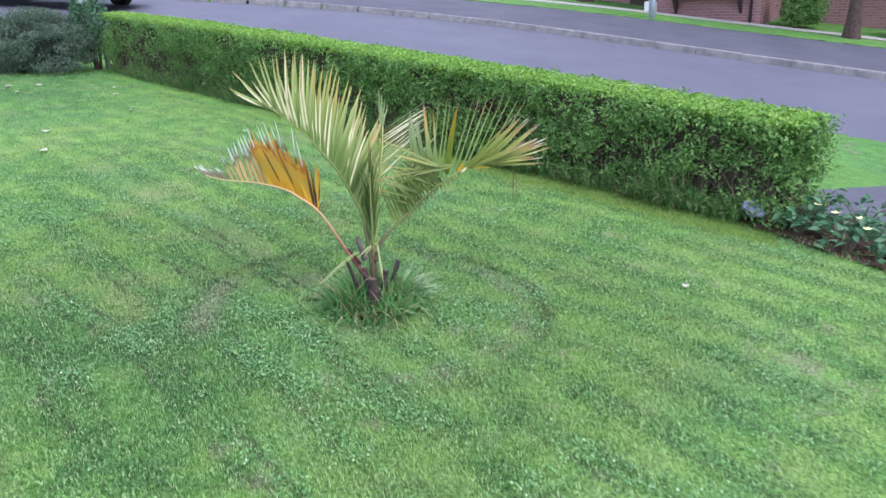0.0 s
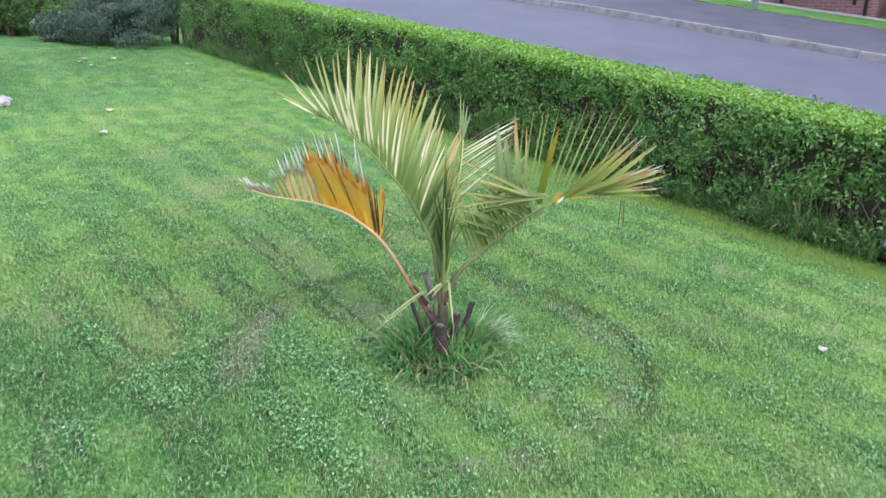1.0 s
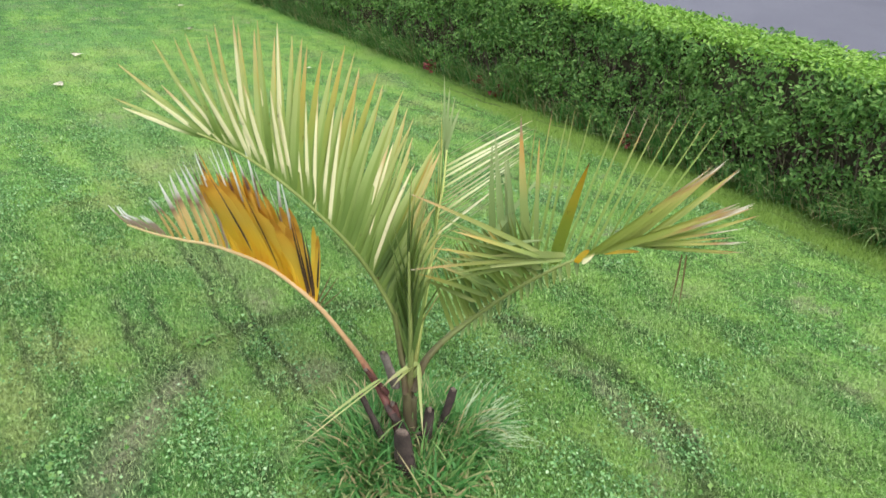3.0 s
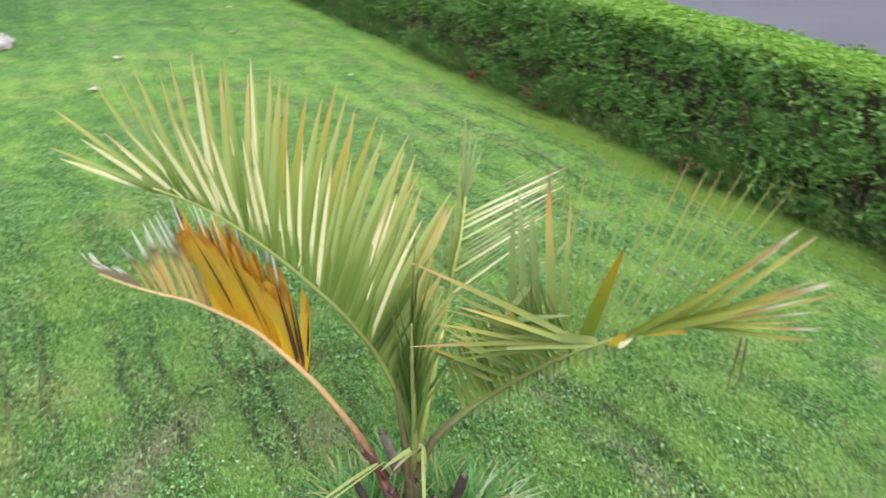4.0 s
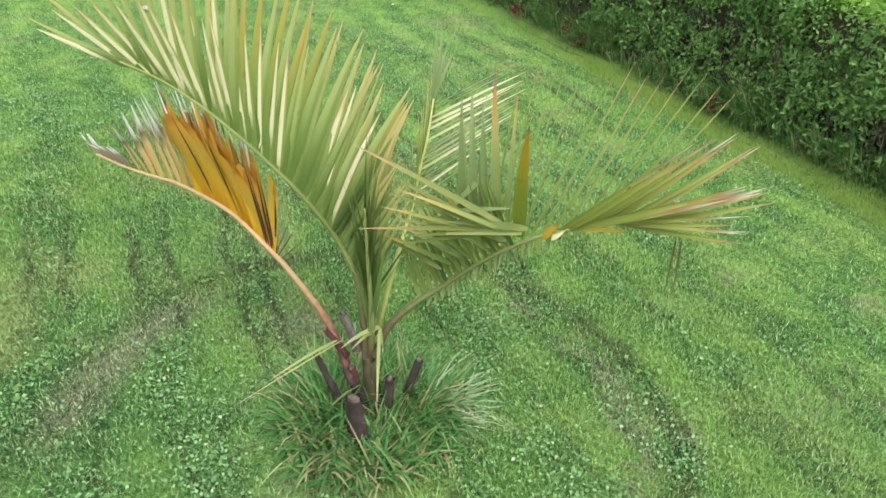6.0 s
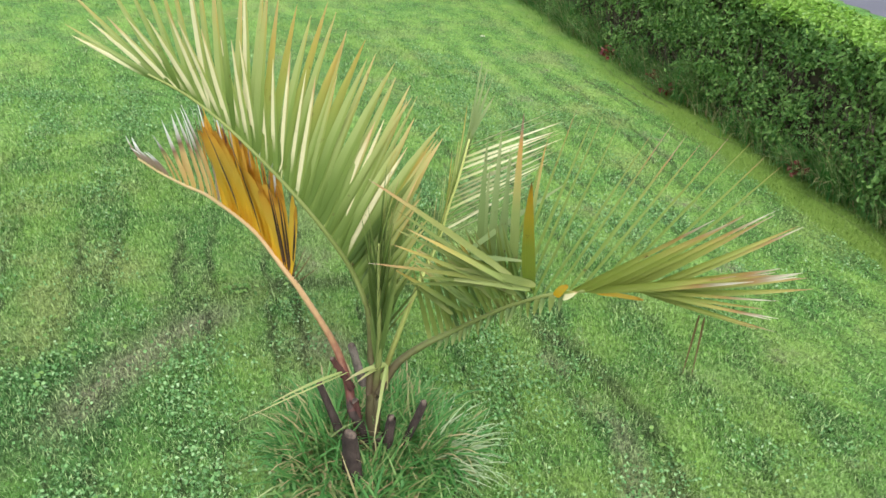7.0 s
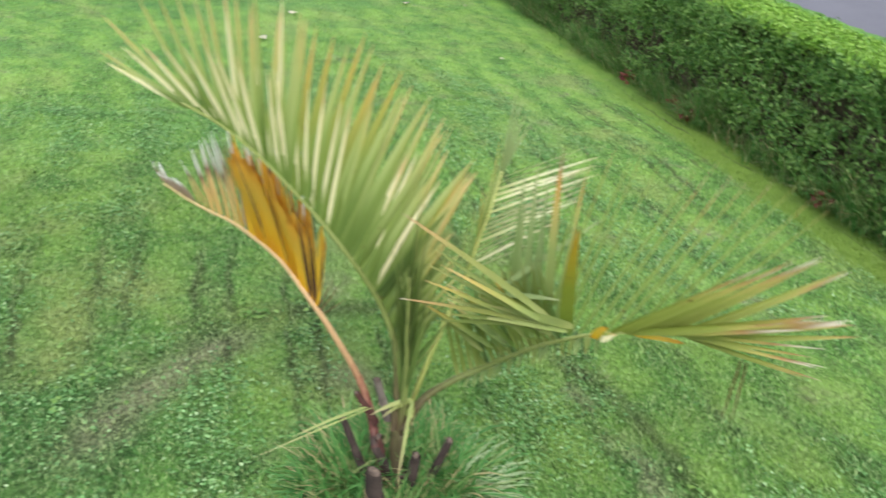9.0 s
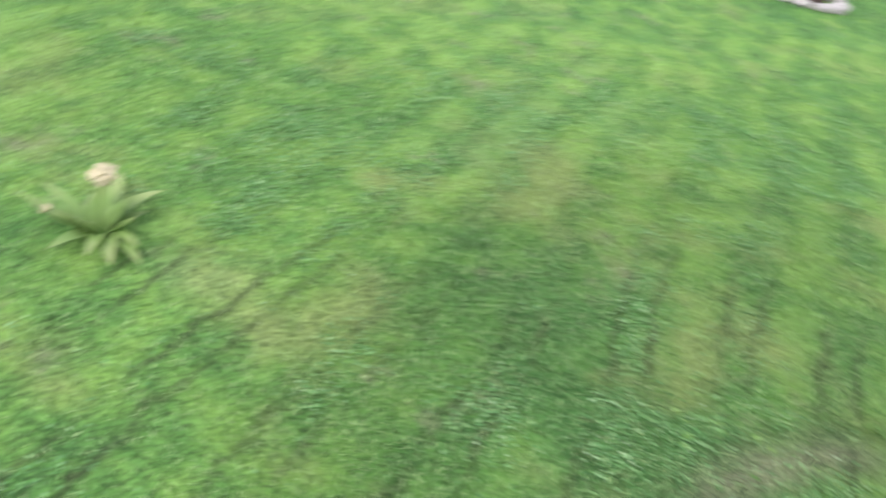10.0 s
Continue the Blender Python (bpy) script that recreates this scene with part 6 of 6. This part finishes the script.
street_tree(5.0, 4.7, 0.17, "street tree with brown bark on the grass", 101)
street_tree(-2.6, 6.6, 0.2, "dark-barked tree on the grass before the house", 102)
shrub("shrub", street(3.55, 5.9, 0.05), (0.80, 0.60, 1.15), 9000, 0.075, HEDGE_LEAF, "rounded glossy green shrub against the brick house", 103, 0.5, 12, 0.6)
shrub("shrub", street(6.3, 6.3, 0.05), (0.95, 0.7, 1.3), 7000, 0.08, BED_LEAF, "dark green shrub beside the brick house", 104, 0.5, 12, 0.6)


def build_car():
    """A parked estate car; x forward, y to its left."""
    root = thing("car", street(-10.6, -2.6, -0.065), "dark blue parked estate car on the road", "car")
    spot = Vector(root.location)
    ahead = (street(-9.6, -2.6) - street(-11.6, -2.6)).normalized()
    side = Vector((-ahead.y, ahead.x, 0)).normalized()
    root.matrix_world = Matrix.Translation(spot) @ Matrix((ahead, side, ahead.cross(side))).transposed().to_4x4()
    W = 1.72
    bm = bmesh.new()
    side_line = [(-2.1, 0.30), (-2.1, 0.85), (-1.95, 1.00), (-1.75, 1.42), (0.2, 1.46), (0.95, 0.98), (1.75, 0.86), (2.05, 0.72), (2.12, 0.48), (2.08, 0.26), (1.7, 0.22), (-1.75, 0.22)]
    rings = []
    for y, k in ((-W / 2, 0.93), (-W / 2 + 0.10, 1.0), (0, 1.01), (W / 2 - 0.10, 1.0), (W / 2, 0.93)):
        ring = []
        for x, z in side_line:
            yy = y * (0.80 if z > 1.1 else 1.0)
            ring.append(bm.verts.new((x * (k if abs(x) > 1.5 else 1), yy, 0.30 + (z - 0.30) * (k if z > 0.3 else 1))))
        rings.append(ring)
    n = len(side_line)
    for a, b in zip(rings, rings[1:]):
        for k in range(n):
            bm.faces.new((a[k], a[(k + 1) % n], b[(k + 1) % n], b[k]))
    bm.faces.new(rings[0][::-1]), bm.faces.new(rings[-1])
    bmesh.ops.bevel(bm, geom=[e for e in bm.edges if e.calc_face_angle(0) > 0.5], offset=0.03, segments=2, affect="EDGES")
    body = part("body", from_bmesh("body", bm, CARBLUE, smooth_faces=False), root)
    for y in (-0.735, 0.735):
        part("side_window", from_bmesh("side_window", box((1.9, 0.02, 0.32), (-0.65, y * 0.985, 1.20), 0.005), GLASS), body)
    bm = bmesh.new()
    v = [bm.verts.new(q) for q in ((0.28, -0.60, 1.43), (0.28, 0.60, 1.43), (0.97, 0.70, 1.01), (0.97, -0.70, 1.01))]
    bm.faces.new(v)
    bmesh.ops.solidify(bm, geom=bm.faces[:], thickness=0.02)
    part("windscreen", from_bmesh("windscreen", bm, GLASS), body)
    for y in (-0.62, 0.62):
        part("headlight", from_bmesh("headlight", box((0.10, 0.32, 0.14), (2.03, y, 0.66), 0.03), STEEL), body, "clear headlight")
    part("grille", from_bmesh("grille", box((0.04, 0.80, 0.12), (2.10, 0, 0.62), 0.01), RUBBER), body)
    part("bumper", from_bmesh("bumper", box((0.16, 1.68, 0.20), (2.08, 0, 0.40), 0.05), CARBLUE), body)
    part("plate", from_bmesh("plate", box((0.015, 0.52, 0.11), (2.168, 0, 0.42), 0.003), SILVER), body, "pale plain plate")
    for x in (-1.28, 1.32):
        for y in (-0.80, 0.80):
            bm = bmesh.new()
            turn = Matrix.Translation((x, y, 0.30)) @ Matrix.Rotation(radians(90), 4, "X")
            bmesh.ops.create_cone(bm, cap_ends=True, segments=24, radius1=0.30, radius2=0.30, depth=0.19, matrix=turn)
            bmesh.ops.bevel(bm, geom=[e for e in bm.edges if e.calc_face_angle(0) > 1], offset=0.03, segments=2, affect="EDGES")
            tyre = part("wheel", from_bmesh("wheel", bm, RUBBER), root, "black tyre")
            bm = bmesh.new()
            bmesh.ops.create_cone(bm, cap_ends=True, segments=18, radius1=0.19, radius2=0.17, depth=0.21, matrix=turn)
            part("rim", from_bmesh("rim", bm, STEEL), tyre, "silver rim")


build_car()

# ---- lawn blades ----


def lawn_blades(name, n, box, h0, h1, width, seed, label, keep=None, material=None):
    rng = np.random.default_rng(seed)
    x, y = rng.uniform(box[0], box[1], n), rng.uniform(box[2], box[3], n)
    m = hedge_q(x, y) < -0.02
    if keep is not None:
        m &= keep(x, y, rng)
    x, y = x[m], y[m]
    n = len(x)
    z = ground_z(x, y)
    yaw = rng.uniform(0, 2 * math.pi, n)
    side = np.c_[-np.sin(yaw), np.cos(yaw), np.zeros(n)] * width * 0.5
    size, rise = rng.uniform(h0, h1, n), np.radians(rng.uniform(25, 80, n))
    run, h = size * np.cos(rise), size * np.sin(rise)
    foot = np.c_[x, y, z - 0.002 + rng.uniform(0, 0.008, n)]
    mid = foot + np.c_[np.cos(yaw) * run * 0.45, np.sin(yaw) * run * 0.45, h * 0.65]
    tip = foot + np.c_[np.cos(yaw) * run, np.sin(yaw) * run, h]
    verts = np.stack([foot - side * 0.7, mid + side, tip, mid - side], 1).reshape(-1, 3)
    i = np.arange(n) * 4
    faces = np.concatenate([np.c_[i, i + 1, i + 3], np.c_[i + 1, i + 2, i + 3]])
    tagged(new(name, mesh_from(name, verts, faces, material or BLADE)), label, "grass", kind="stuff")


NEAR = lambda x, y, r: np.maximum(np.abs(x + 0.35) / 3.3, np.abs(y - 0.15) / 3.3) + r.normal(0, 0.16, len(x)) - 0.35
CLOSE = lambda x, y, r: np.hypot((x + 0.35) / 2.2, (y - 0.05) / 1.8) + r.normal(0, 0.10, len(x))
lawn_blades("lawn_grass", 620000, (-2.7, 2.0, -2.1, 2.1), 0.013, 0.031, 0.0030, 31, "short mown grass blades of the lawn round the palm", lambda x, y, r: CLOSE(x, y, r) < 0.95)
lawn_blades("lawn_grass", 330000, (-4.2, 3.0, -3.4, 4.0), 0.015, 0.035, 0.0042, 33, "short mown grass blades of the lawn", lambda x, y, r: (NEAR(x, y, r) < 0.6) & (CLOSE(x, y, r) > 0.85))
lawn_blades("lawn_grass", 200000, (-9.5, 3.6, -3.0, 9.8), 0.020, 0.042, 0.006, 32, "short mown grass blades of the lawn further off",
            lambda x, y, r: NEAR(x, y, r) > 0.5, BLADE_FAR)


def clover(n, box, seed, size):
    rng = np.random.default_rng(seed)
    x, y = rng.uniform(box[0], box[1], n), rng.uniform(box[2], box[3], n)
    q = hedge_q(x, y) + HEDGE_Q
    warp = 0.05 * np.sin(x * 1.7 + y * 1.1) + 0.03 * np.sin(y * 2.9 - x)
    wave = np.sin((q + warp) * 2 * np.pi / BAND)
    f = np.sin(x * 2.1 + 1.3 * np.sin(y * 1.9)) * np.sin(y * 2.6 + 1.1 * np.sin(x * 3.1)) + 0.7 * np.sin(x * 6.3 + y * 5.1) * np.sin(y * 7.3 - x * 3.0) + 0.5 * np.sin(x * 15 + y * 4) * np.sin(y * 17 - x * 6)
    m = (hedge_q(x, y) < -0.45) & (f * 0.66 - wave * 0.24 + 0.25 * np.exp(-((x + 0.9) / 0.55) ** 2 - ((y + 0.5) / 0.5) ** 2) + rng.normal(0, 0.42, n) > 0.66)
    r, a = np.hypot(x - 0.03, y - 0.05), np.arctan2(0.03 - y, 0.03 - x)
    m &= ~((np.abs(r - 0.825 + rng.normal(0, 0.03, n)) < 0.10) & (np.abs(a - 0.22) < 0.5) & (rng.random(n) < 0.85))
    x, y = x[m], y[m]
    c = np.c_[x, y, ground_z(x, y) + rng.uniform(0.018, 0.034, len(x))]
    nrm = np.tile([0, 0, 1.0], (len(c), 1))
    v, f = leaf_cards(c, nrm, size, 0.55, rng, 0.9)
    tagged(new("clover", mesh_from("clover", v, f, CLOVER)), "grey-green clover leaves in patches in the lawn", "clover", kind="stuff")


clover(400000, (-3.4, 2.7, -2.9, 3.6), 41, 0.0110)
clover(60000, (-8.5, 3.4, -3.0, 8.5), 42, 0.013)
